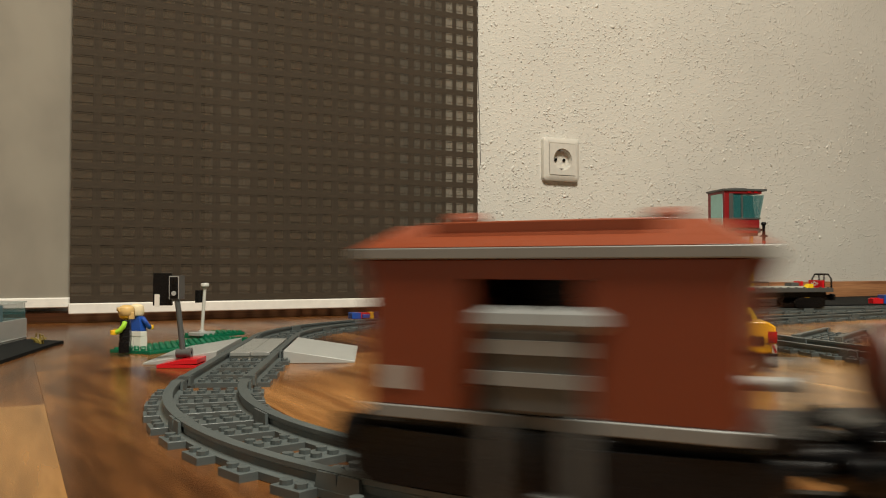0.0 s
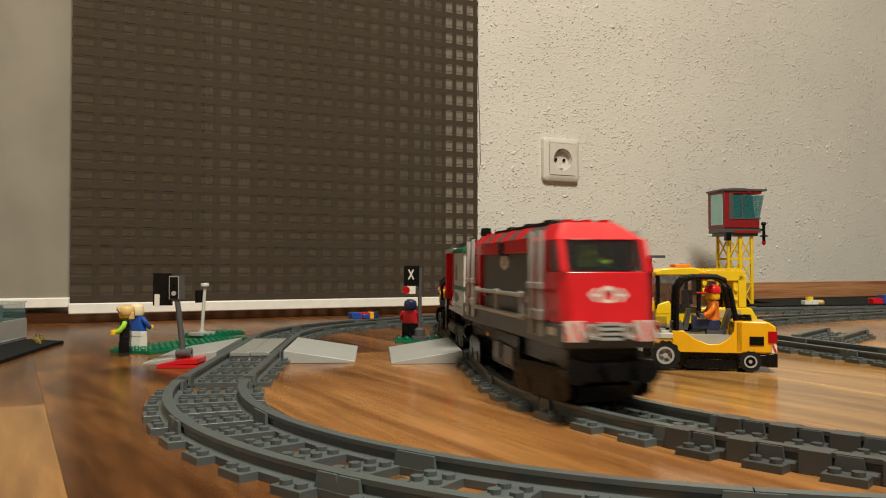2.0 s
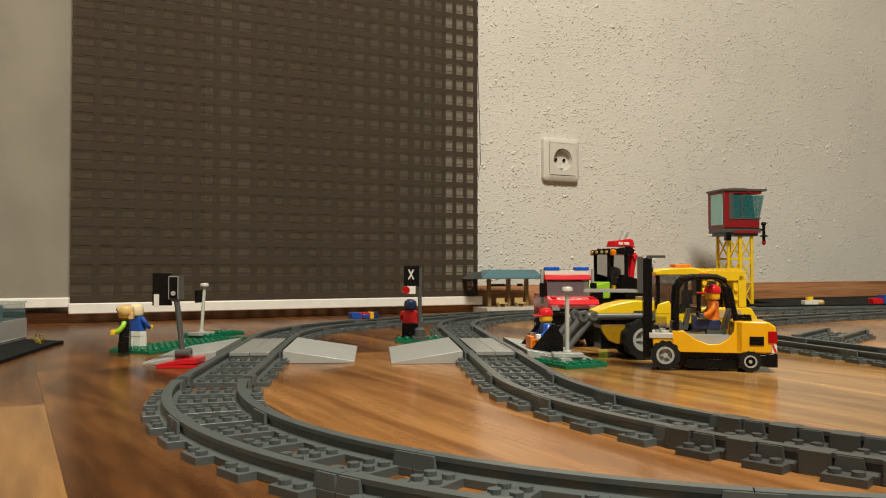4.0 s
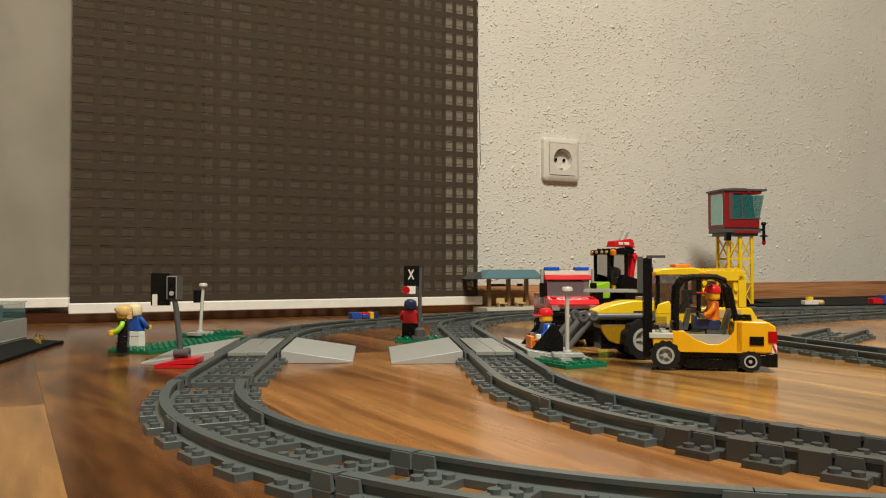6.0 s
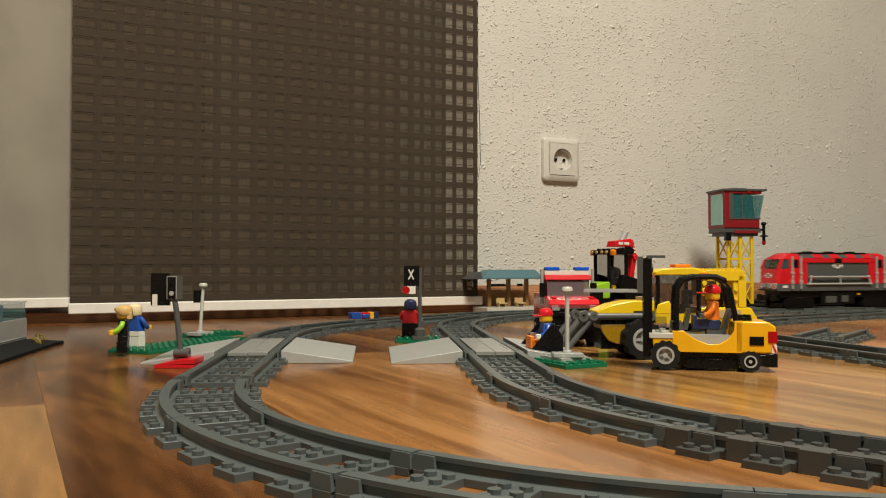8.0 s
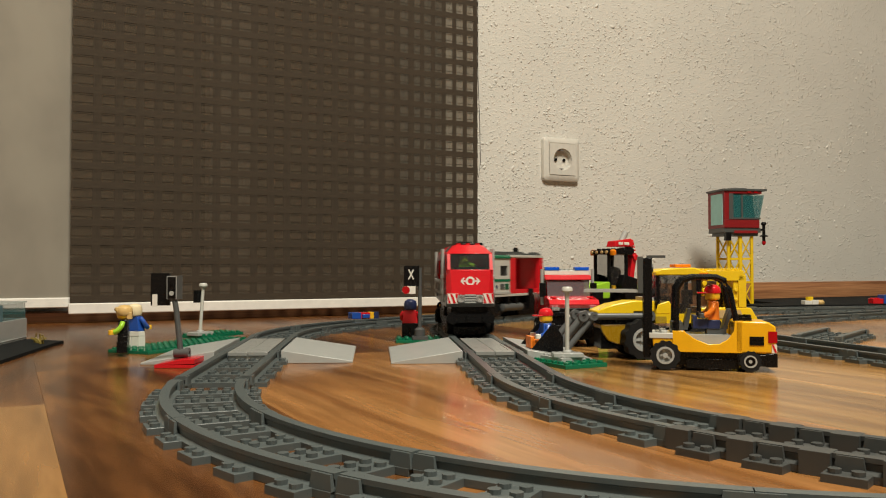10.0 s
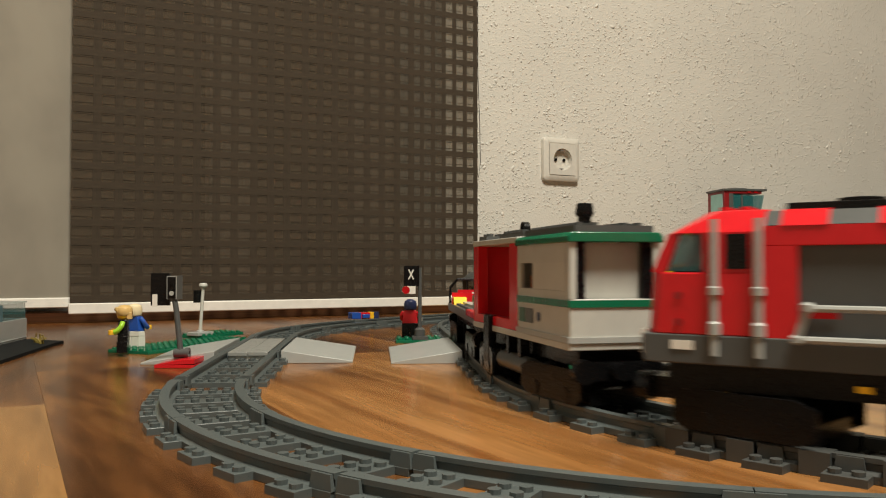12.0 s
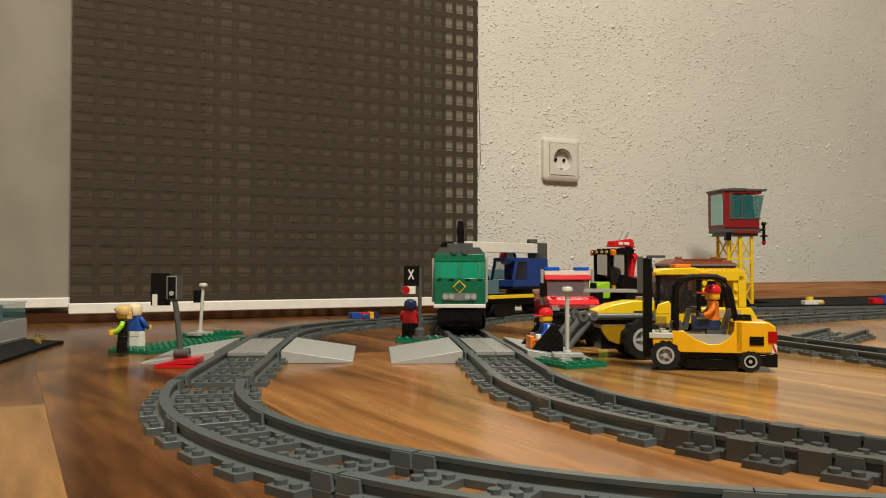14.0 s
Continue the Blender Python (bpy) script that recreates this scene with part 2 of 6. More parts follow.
# ---- mesh helpers: all in millimetres ----
class G:
    def __init__(self):
        self.v, self.f, self.cuts = [], [], []

    def add(self, vs, fs):
        k = len(self.v)
        self.cuts.append((k, len(self.f), len(vs), len(fs)))
        self.v += [tuple(p) for p in vs]
        self.f += [tuple(i + k for i in f) for f in fs]
        return self

    def box(self, x0, y0, z0, x1, y1, z1):
        return self.hexa([(x0, y0), (x1, y0), (x1, y1), (x0, y1)], z0, [(x0, y0), (x1, y0), (x1, y1), (x0, y1)], z1)

    def cbox(self, cx, cy, cz, sx, sy, sz):
        return self.box(cx - sx / 2, cy - sy / 2, cz - sz / 2, cx + sx / 2, cy + sy / 2, cz + sz / 2)

    def hexa(self, low, z0, high, z1):
        n = len(low)
        vs = [(x, y, z0) for x, y in low] + [(x, y, z1) for x, y in high]
        fs = [tuple(range(n - 1, -1, -1)), tuple(range(n, 2 * n))]
        fs += [(i, (i + 1) % n, n + (i + 1) % n, n + i) for i in range(n)]
        return self.add(vs, fs)

    def prism(self, pts, a0, a1, axis="y"):
        """Extrude a polygon: for axis y points are (x, z); for x they are (y, z); for z (x, y)."""
        put = {"y": lambda p, a: (p[0], a, p[1]), "x": lambda p, a: (a, p[0], p[1]), "z": lambda p, a: (p[0], p[1], a)}[axis]
        n = len(pts)
        vs = [put(p, a0) for p in pts] + [put(p, a1) for p in pts]
        fs = [tuple(range(n - 1, -1, -1)), tuple(range(n, 2 * n))]
        fs += [(i, (i + 1) % n, n + (i + 1) % n, n + i) for i in range(n)]
        return self.add(vs, fs)

    def cyl(self, x, y, z, r, h, axis="z", n=14, r2=None):
        r2 = r if r2 is None else r2
        put = {"z": lambda a, b, c: (x + a, y + b, z + c), "x": lambda a, b, c: (x + c, y + a, z + b), "y": lambda a, b, c: (x + a, y + c, z + b)}[axis]
        vs = [put(rr * math.cos(2 * math.pi * i / n), rr * math.sin(2 * math.pi * i / n), c) for c, rr in ((0, r), (h, r2)) for i in range(n)]
        fs = [tuple(range(n - 1, -1, -1)), tuple(range(n, 2 * n))]
        fs += [(i, (i + 1) % n, n + (i + 1) % n, n + i) for i in range(n)]
        return self.add(vs, fs)

    def ring(self, x, y, z, r0, r1, h, axis="z", n=20):
        put = {"z": lambda a, b, c: (x + a, y + b, z + c), "x": lambda a, b, c: (x + c, y + a, z + b), "y": lambda a, b, c: (x + a, y + c, z + b)}[axis]
        vs = [put(rr * math.cos(2 * math.pi * i / n), rr * math.sin(2 * math.pi * i / n), c) for rr, c in ((r1, 0), (r1, h), (r0, h), (r0, 0)) for i in range(n)]
        fs = []
        for k in range(4):
            k2 = (k + 1) % 4
            fs += [(k * n + i, k * n + (i + 1) % n, k2 * n + (i + 1) % n, k2 * n + i) for i in range(n)]
        return self.add(vs, fs)

    def lathe(self, x, y, z, prof, n=16, axis="z"):
        """Turn a profile of (radius, height) round an axis."""
        put = {"z": lambda a, b, c: (x + a, y + b, z + c), "x": lambda a, b, c: (x + c, y + a, z + b), "y": lambda a, b, c: (x + a, y + c, z + b)}[axis]
        vs = [put(r * math.cos(2 * math.pi * i / n), r * math.sin(2 * math.pi * i / n), c) for r, c in prof for i in range(n)]
        fs = [tuple(range(n - 1, -1, -1)), tuple(range((len(prof) - 1) * n, len(prof) * n))]
        for k in range(len(prof) - 1):
            fs += [(k * n + i, k * n + (i + 1) % n, (k + 1) * n + (i + 1) % n, (k + 1) * n + i) for i in range(n)]
        return self.add(vs, fs)

    def tube(self, pts, r, n=8):
        """A round bar along points."""
        P = [Vector(p) for p in pts]
        vs, fs = [], []
        for i, p in enumerate(P):
            d = (P[min(i + 1, len(P) - 1)] - P[max(i - 1, 0)]).normalized()
            u = d.cross(Vector((0, 0, 1)) if abs(d.z) < 0.9 else Vector((1, 0, 0))).normalized()
            w = d.cross(u)
            vs += [p + r * (u * math.cos(2 * math.pi * k / n) + w * math.sin(2 * math.pi * k / n)) for k in range(n)]
        for i in range(len(P) - 1):
            fs += [(i * n + k, i * n + (k + 1) % n, (i + 1) * n + (k + 1) % n, (i + 1) * n + k) for k in range(n)]
        fs += [tuple(range(n - 1, -1, -1)), tuple(range((len(P) - 1) * n, len(P) * n))]
        return self.add(vs, fs)

    def studs(self, xs, ys, z, n=10):
        for x in xs:
            for y in ys:
                self.cyl(x, y, z, 2.4, 1.7, n=n)
        return self

    def turned(self, m, start=0):
        self.v[start:] = [tuple(m @ Vector(p)) for p in self.v[start:]]
        return self

    def mesh(self, name):
        me = bpy.data.meshes.new(name)
        me.from_pydata([(x * MM, y * MM, z * MM) for x, y, z in self.v], [], self.f)
        bm = bmesh.new()
        bm.from_mesh(me)
        bmesh.ops.recalc_face_normals(bm, faces=bm.faces)
        bm.to_mesh(me)
        bm.free()
        return me


def part(name, g, material, parent, label="", at=None, round_=0.0, smooth=False):
    me = g.mesh(name) if isinstance(g, G) else g
    if not me.materials:
        me.materials.append(material)
    ob = new(name, me)
    if parent is not None:
        ob.parent = parent
    if at is not None:
        ob.matrix_basis = at
    if label:
        tagged(ob, label)
    if isinstance(g, G):
        me.shade_smooth()
        me.set_sharp_from_angle(angle=radians(40 if smooth else 37))
    if round_:
        bv = ob.modifiers.new("bevel", "BEVEL")
        bv.width, bv.segments, bv.limit_method = round_ * MM, 2, "ANGLE"
    return ob


def each(name, g, material, parent, label="", round_=0.0):
    """Every primitive of a shape as a part of its own."""
    for k, f, nv, nf in g.cuts:
        one = G().add(g.v[k:k + nv], [tuple(i - k for i in face) for face in g.f[f:f + nf]])
        part(name, one, material, parent, label, round_=round_)


def thing(name, label, category, x=0, y=0, z=0, rz=0, group="", kind=""):
    ob = new(name)
    ob.empty_display_size = 0.01
    ob.matrix_basis = pose(x * MM, y * MM, z * MM, 0, 0, rz)
    return tagged(ob, label, category, group, kind)


def structure(name, g, material, label, category, at=None):
    ob = part(name, g, material, None, "", at)
    return tagged(ob, label, category, kind="structure")


# ---- plan, in millimetres ----
AX = radians(4.9)                                  # the layout is turned by this against the camera
EX, NY = Vector((math.cos(AX), math.sin(AX))), Vector((-math.sin(AX), math.cos(AX)))
RAD = 320.0
C1, C2 = Vector((372, 558)), Vector((336, 987))    # near and far curve of the inner loop
T1, T2 = C1 - RAD * EX, C2 - RAD * EX
LS = (T2 - T1).length
K2 = radians(79)
E2 = C2 - RAD * EX * math.cos(K2) + RAD * NY * math.sin(K2)
D2 = (EX * math.sin(K2) + NY * math.cos(K2))
C3 = Vector((175.2, 543))                          # near curve of the outer loop
T3 = C3 - RAD * EX

WALL_A = radians(27)
WDIR, WNOR = Vector((math.cos(WALL_A), math.sin(WALL_A))), Vector((math.sin(WALL_A), -math.cos(WALL_A)))
WALL_O = Vector((990 - 784, 1440)) * (1530 / 1440)  # the socket's place on the wall


def bezier(a, b, c, d, n=240):
    return [a * (1 - u) ** 3 + 3 * b * u * (1 - u) ** 2 + 3 * c * u * u * (1 - u) + d * u ** 3 for u in (i / n for i in range(n + 1))]


class Line:
    """A centreline as a dense polyline with its running length."""

    def __init__(self, pts):
        self.p = [pts[0]]
        for q in pts[1:]:
            if (q - self.p[-1]).length > 0.01:
                self.p.append(q)
        self.s = [0.0]
        for a, b in zip(self.p, self.p[1:]):
            self.s.append(self.s[-1] + (b - a).length)
        self.S = np.array(self.s)
        self.X, self.Y = np.array([q.x for q in self.p]), np.array([q.y for q in self.p])

    def at(self, s):
        return Vector((float(np.interp(s, self.S, self.X)), float(np.interp(s, self.S, self.Y))))


def arc(c, a0, a1, r=RAD, n=60):
    return [c + r * Vector((math.cos(a0 + (a1 - a0) * i / n), math.sin(a0 + (a1 - a0) * i / n))) for i in range(n + 1)]


FAR = E2 + 880 * D2
END1 = C1 - RAD * NY + 260 * EX
LOOP = bezier(END1, END1 + 900 * EX, FAR + 800 * D2, FAR)
# inner loop, in the direction of travel: back straight, far curve, crossing straight, near curve, round again
MAIN = Line([FAR, E2] + arc(C2, AX + math.pi - K2, AX + math.pi) + [T1] + arc(C1, AX + math.pi, AX + 1.5 * math.pi) + LOOP)
S_T2 = 880 + K2 * RAD                              # running length at the far end of the crossing straight
LAP = MAIN.s[-1]


def main_at(s):
    return MAIN.at(s % LAP)

# ---- room ----
def wall_pose(along, out, z):
    """A pose on the window wall: x runs along the wall, y into the wall."""
    p = WALL_O + WDIR * along + WNOR * out
    return pose(p.x * MM, p.y * MM, z * MM, 0, 0, math.degrees(WALL_A))


def plaster_grains():
    """Uneven lumps and drips thrown on the wall: flat domes of many sizes, in loose clusters."""
    rnd = np.random.default_rng(11)
    n = 15000
    a = rnd.uniform(-190, 1250, n)
    z = rnd.uniform(48, 760, n)
    keep = (np.sin(a / 31 + 1.3 * np.sin(z / 47)) + np.sin(z / 26 + 1.7 * np.sin(a / 53)) + rnd.normal(0, 0.8, n)) > -0.35 + 0.5 * (a > 700)
    vs, fs = [], []
    for x, h in zip(a[keep], z[keep]):
        r = float(min(0.95 * math.exp(rnd.normal(0.25, 0.45)), 3.6))
        tall = float(r * rnd.uniform(0.32, 0.66))
        long_, tilt = rnd.uniform(1.0, 1.9), rnd.uniform(0, math.pi)
        k = len(vs)
        w = rnd.uniform(0.75, 1.25, 7)
        for q, d in ((1.0, 0.15), (0.66, -0.62 * tall), (0.25, -tall)):
            for i in range(7):
                u, v = r * q * w[i] * long_ * math.cos(2 * math.pi * i / 7), r * q * w[i] * math.sin(2 * math.pi * i / 7)
                vs.append(((x + u * math.cos(tilt) - v * math.sin(tilt)) * MM, d * MM, (h + u * math.sin(tilt) + v * math.cos(tilt)) * MM))
        for b in (0, 7):
            fs += [(k + b + i, k + b + (i + 1) % 7, k + b + 7 + (i + 1) % 7, k + b + 7 + i) for i in range(7)]
        fs.append(tuple(range(k + 14, k + 21)))
    me = bpy.data.meshes.new("plaster_grain")
    me.from_pydata(vs, [], fs)
    me.shade_smooth()
    return me


def build_room():
    L0, L1, H = -2600, 2600, 2450
    at = wall_pose(0, 0, 0)
    # window wall: pieces round the window opening
    W0, W1, SILL, HEAD = -1500, -318, 0, 2150
    g = G().box(L0, 0, 0, W0, 200, H).box(W1, 0, 0, L1, 200, H).box(W0, 0, HEAD, W1, 200, H)
    structure("wall_north", g, PLASTER, "cream rough-cast plaster wall with a tall window opening", "wall", at)
    grains = part("plaster_grain", plaster_grains(), PLASTER, scene.objects["wall_north"])
    tagged(grains, "raised grains of the rough-cast plaster", kind="stuff")
    depth = 4300
    # unseen walls added to close the room; their darker tone limits fill light
    structure("wall_east", G().box(L1, -depth, 0, L1 + 150, 200, H), SIDE_PAINT, "unseen beige side wall, darkened to cut bounced light", "wall", at)
    structure("wall_west", G().box(L0 - 150, -depth, 0, L0, 200, H), SIDE_PAINT, "unseen beige side wall, darkened to cut bounced light", "wall", at)
    structure("wall_south", G().box(L0 - 150, -depth - 150, 0, L1 + 150, -depth, H), SIDE_PAINT, "unseen beige wall behind the camera, darkened to cut bounced light", "wall", at)
    structure("ceiling", G().box(L0 - 150, -depth - 150, H, L1 + 150, 200, H + 150), plastic("ceiling_white", (0.75, 0.72, 0.66), 0.8), "plain white painted ceiling", "ceiling", at)
    # skirting board
    prof = [(0, 0), (0, 41), (-5, 46), (-9, 45), (-12, 38), (-15, 34), (-17, 26), (-17, 0)]
    structure("baseboard", G().prism(prof, L0, W0, "x").prism(prof, W1, L1, "x"), SKIRT_WOOD, "brown wooden skirting board along the plaster wall", "skirting board", at)
    # window behind the blinds
    win = thing("window_1", "tall window with dark night panes behind the blinds", "window", kind="structure")
    win.matrix_basis = at
    g = G().box(W0, 60, SILL, W1, 130, SILL + 70).box(W0, 60, HEAD - 70, W1, 130, HEAD).box(W0, 60, SILL + 70, W0 + 70, 130, HEAD - 70).box(W1 - 70, 60, SILL + 70, W1, 130, HEAD - 70)
    part("window_frame", g, WHITE_BAR, win, "white window frame")
    part("mullion", G().box(-634, 60, SILL + 70, -562, 128, HEAD - 70), WHITE_BAR, win, "white window mullion")
    part("pane", G().box(W0 + 70, 95, SILL + 70, W1 - 70, 101, HEAD - 70), plastic("night_glass", (0.01, 0.012, 0.015), 0.05), win, "dark glass pane at night")
    part("threshold", G().box(W0, 2, 0, W1, 60, 14), SKIRT_WOOD, win, "brown wooden threshold")


def build_floor():
    """A plank floor: boards of several lengths, laid side by side with fine joints."""
    base_ob = structure("floor", G().box(-3600, -2400, -30, 3800, 4600, -2.2), plastic("floor_joint", (0.05, 0.022, 0.010), 0.7),
                        "varnished reddish-brown wooden plank floor with swirling grain", "floor")
    rnd = random.Random(5)
    ang, wide = 118.0, 112.0
    meshes = {}

    def board_mesh(ln, mat):
        if (ln, mat.name) not in meshes:
            h, w, c = ln / 2 - 0.05, wide / 2 - 0.04, 0.12
            low = [(-h, -w), (h, -w), (h, w), (-h, w)]
            top = [(-h + c, -w + c), (h - c, -w + c), (h - c, w - c), (-h + c, w - c)]
            me = G().hexa(low, -2, low, -c).hexa(low, -c, top, 0).mesh("board")
            me.materials.append(mat)
            meshes[(ln, mat.name)] = me
        return meshes[(ln, mat.name)]

    turn = Matrix.Rotation(radians(ang), 4, "Z")
    rows = {0: FLOOR_DARK, -1: FLOOR_MID, -2: FLOOR_MID, -3: FLOOR_LIGHT, -4: FLOOR_LIGHT, -5: FLOOR_LIGHT, 1: FLOOR_DARK}
    for r in range(-16, 14):
        # rows count to the side of the seam that runs past the near left corner
        v = -(18 + wide / 2) + r * wide
        u = 515.0 - 2600 if r == 1 else -2400 - rnd.uniform(0, 900)
        # butt joints of the boards that lie inside the loop
        u = {-1: 615.0 - 2600, -2: 690.0 - 2600, -3: 640.0 - 2600, -4: 760.0 - 2600}.get(r, u)
        while u < 2800:
            ln = 1300 if -5 < r < 2 and r != 0 else rnd.choice((900, 1100, 1300, 1500))
            mat = rows.get(r) or rnd.choice((FLOOR_MID, FLOOR_DARK, FLOOR_MID, FLOOR_LIGHT))
            if r == 1 and u + ln / 2 < 515:
                mat = FLOOR_LIGHT
            if r in (-1, -2, -3, -4) and u + ln / 2 > 600:
                mat = FLOOR_BROWN
            p = turn @ Vector((u + ln / 2, v, 0))
            if -1200 < p.y < 2900 and -2200 < p.x < 2600:
                ob = new("board", board_mesh(ln, mat))
                ob.parent = base_ob
                ob.matrix_basis = pose(p.x * MM, p.y * MM, 0, 0, 0, ang)
            u += ln


def build_blinds():
    # dark woven blind with sheer stripes, hung before the window, turned a little from the wall
    a0, a1, out = -838.0, -192.0, 28.0
    at = wall_pose(0, out, 0)
    blind = thing("roller_blind", "dark brown woven roller blind with sheer checks, white bottom bar", "blind")
    blind.matrix_basis = at
    rnd = random.Random(3)
    top, bot = 900.0, 28.0
    part("backing_cloth", G().box(a0, 0, bot, a1 - 150, 1.2, top), SHEER_CLOTH, blind)
    # two lighter strips stand in for lit plaster showing through the edge
    part("thin_mesh", G().box(a1 - 150, 0, bot, a1 - 66, 1.2, top), HALF_LIT_MESH, blind, "sheer mesh near the edge, coloured lighter for the lit wall behind")
    part("edge_mesh", G().box(a1 - 66, 0, bot, a1, 1.2, top), EDGE_LIT_MESH, blind, "see-through edge mesh, coloured lightest for the lit wall behind")
    # opaque bands woven over the sheer ground: uprights and cross bands
    def band_mesh(x0, z0, x1, z1, y0, y1, mat):
        me = G().box(x0, y0, z0, x1, y1, z1).mesh("band")
        me.materials.append(mat)
        return me
    x, k = a1 - 5.0, 0
    up = band_mesh(-3.9, bot, 3.9, top, -0.22, -0.05, UP_CLOTH)
    wide_up = band_mesh(-5.6, bot, 5.6, top, -0.22, -0.05, UP_CLOTH)
    while x > a0 + 6:
        ob = new("upright_band", up if k < 6 else wide_up)
        ob.parent = blind
        ob.matrix_basis = pose(x * MM, 0, 0)
        x -= 20.5 if k < 6 else 27.0 + rnd.uniform(-2.5, 2.5)
        k += 1
    cross = band_mesh(a0, 0, a1, 9.5, -0.45, -0.27, DARK_CLOTH)
    thread = band_mesh(a0, 0, a1, 0.8, -0.45, -0.27, DARK_CLOTH)
    z = bot + 1
    while z < top - 14:
        for me, dz in ((cross, 0), (thread, 13.0), (thread, 24.0)):
            ob = new("cross_band", me)
            ob.parent = blind
            ob.matrix_basis = pose(0, 0, (z + dz) * MM)
        z += 26.6
    part("bottom_bar", G().box(a0 - 2, -4, bot - 15, a1 + 8, 6, bot), WHITE_BAR, blind, "white painted bottom bar", round_=1.5)
    part("pull_cord", G().tube([(a1 + 2, 2, 900), (a1 + 3, 4, 420), (a1 + 7, 5, 330), (a1 + 9, 6, 262), (a1 + 5, 6, 236), (a1 + 1, 5, 250), (a1 + 1, 4, 330)], 0.55, 6), BLACK, blind, "thin dark pull cord")
    # cream sheer blind beside it
    b2 = thing("roller_blind", "plain cream roller blind with a faint leaf print and white bar", "blind")
    b2.matrix_basis = wall_pose(0, out - 10, 0)
    part("cloth", G().box(-1400, 0, 36, -836, 1.5, 900), CREAM_CLOTH, b2)
    part("bottom_bar", G().box(-1402, -4, 22, -834, 6, 36), WHITE_BAR, b2, "white painted bottom bar", round_=1.5)


def build_socket():
    s = thing("wall_socket", "white square power socket with a round recessed outlet", "power socket")
    s.matrix_basis = wall_pose(0, 0, 280)
    def rounded(size, r, y):
        pts = []
        for cx, cz, a0 in ((1, 1, 0), (-1, 1, 90), (-1, -1, 180), (1, -1, 270)):
            for k in range(6):
                a = radians(a0 + 18 * k)
                pts.append((cx * (size - r) + r * math.cos(a), y, cz * (size - r) + r * math.sin(a)))
        return pts
    loops = [rounded(41, 7, 0), rounded(41, 7, -4), rounded(40, 7, -8), rounded(36, 6, -10.6), rounded(31, 4, -11.4), rounded(29.5, 3, -10.4)]
    g, n = G(), 24
    g.add([p for lp in loops for p in lp], [(k * n + i, k * n + (i + 1) % n, (k + 1) * n + (i + 1) % n, (k + 1) * n + i) for k in range(len(loops) - 1) for i in range(n)])
    part("frame", g, SOCKET, s, smooth=True)
    # insert plate with a round well
    g = G()
    q = 29.2
    pts = []
    for i in range(32):
        a = 2 * math.pi * i / 32
        k = q / max(abs(math.cos(a)), abs(math.sin(a)))
        pts.append((k * math.cos(a), k * math.sin(a)))
    circ = [(20.5 * math.cos(2 * math.pi * i / 32), 20.5 * math.sin(2 * math.pi * i / 32)) for i in range(32)]
    vs = [(x, -12.5, z) for x, z in pts] + [(x, -12.5, z) for x, z in circ] + [(x, -10, z) for x, z in pts] + [(x * 0.95, -1, z * 0.95) for x, z in circ]
    fs = []
    for i in range(32):
        j = (i + 1) % 32
        fs += [(i, j, 32 + j, 32 + i), (64 + i, 64 + j, j, i), (32 + i, 32 + j, 96 + j, 96 + i)]
    fs.append(tuple(range(96, 128)))
    g.add(vs, fs)
    part("insert", g, SOCKET, s)
    g = G().cyl(-9.5, -3.0, 0, 3.2, 1.2, "y").cyl(9.5, -3.0, 0, 3.2, 1.2, "y")
    part("contact_hole", g, BLACK, s, "dark contact holes")
    for z in (17.6, -17.6):
        part("earth_clip", G().box(-3, -10, z - 1.2, 3, -1.2, z + 1.2), CHROME, s)


# ---- railway track ----
def rail_section(line, s0, s1, off, g):
    """A rail with foot, web and head, swept along a centreline at a side offset."""
    n = max(2, int((s1 - s0) / 10) + 1)
    prof = [(-4.4, 0.2), (4.4, 0.2), (4.4, 3.0), (1.9, 4.2), (1.9, 6.6), (2.6, 7.2), (2.6, 9.0), (-2.6, 9.0), (-2.6, 7.2), (-1.9, 6.6), (-1.9, 4.2), (-4.4, 3.0)]
    vs, fs, m = [], [], len(prof)
    for i in range(n + 1):
        s = s0 + (s1 - s0) * i / n
        p = line.at(s)
        d = (line.at(s + 2) - line.at(s - 2)).normalized()
        r = Vector((d.y, -d.x))
        for u, z in prof:
            q = p + r * (off + u)
            vs.append((q.x, q.y, z))
    for i in range(n):
        fs += [(i * m + k, i * m + (k + 1) % m, (i + 1) * m + (k + 1) % m, (i + 1) * m + k) for k in range(m)]
    fs += [tuple(range(m)), tuple(range(n * m, n * m + m))]
    g.add(vs, fs)


SLEEPERS = {}


def sleeper_mesh(mat, simple=False):
    key = (mat.name, simple)
    if key not in SLEEPERS:
        g = G()
        c = 0.14
        low = [(-7.9, -32), (7.9, -32), (7.9, 32), (-7.9, 32)]
        g.hexa(low, 0.0, low, 3.06)
        g.hexa(low, 3.06, [(x - c if x > 0 else x + c, y - c if y > 0 else y + c) for x, y in low], 3.2)
        g.studs((-4, 4), (-28, -12, -4, 4, 12, 28), 3.2, 6 if simple else 10)
        me = g.mesh("sleeper")
        me.materials.append(mat)
        SLEEPERS[key] = me
    return SLEEPERS[key]


CLIPS = {}


def clip_mesh(mat, kind):
    if (mat.name, kind) not in CLIPS:
        g = G().hexa([(-5.4, -0.9), (5.4, -0.9), (5.4, 0.9), (-5.4, 0.9)], 3.0, [(-4.6, -0.6), (4.6, -0.6), (4.6, 0.6), (-4.6, 0.6)], 8.7) if kind == "clip" else G().box(-5.6, -4.9, 0.1, 5.6, 4.9, 9.1)
        me = g.mesh(kind)
        me.materials.append(mat)
        CLIPS[(mat.name, kind)] = me
    return CLIPS[(mat.name, kind)]


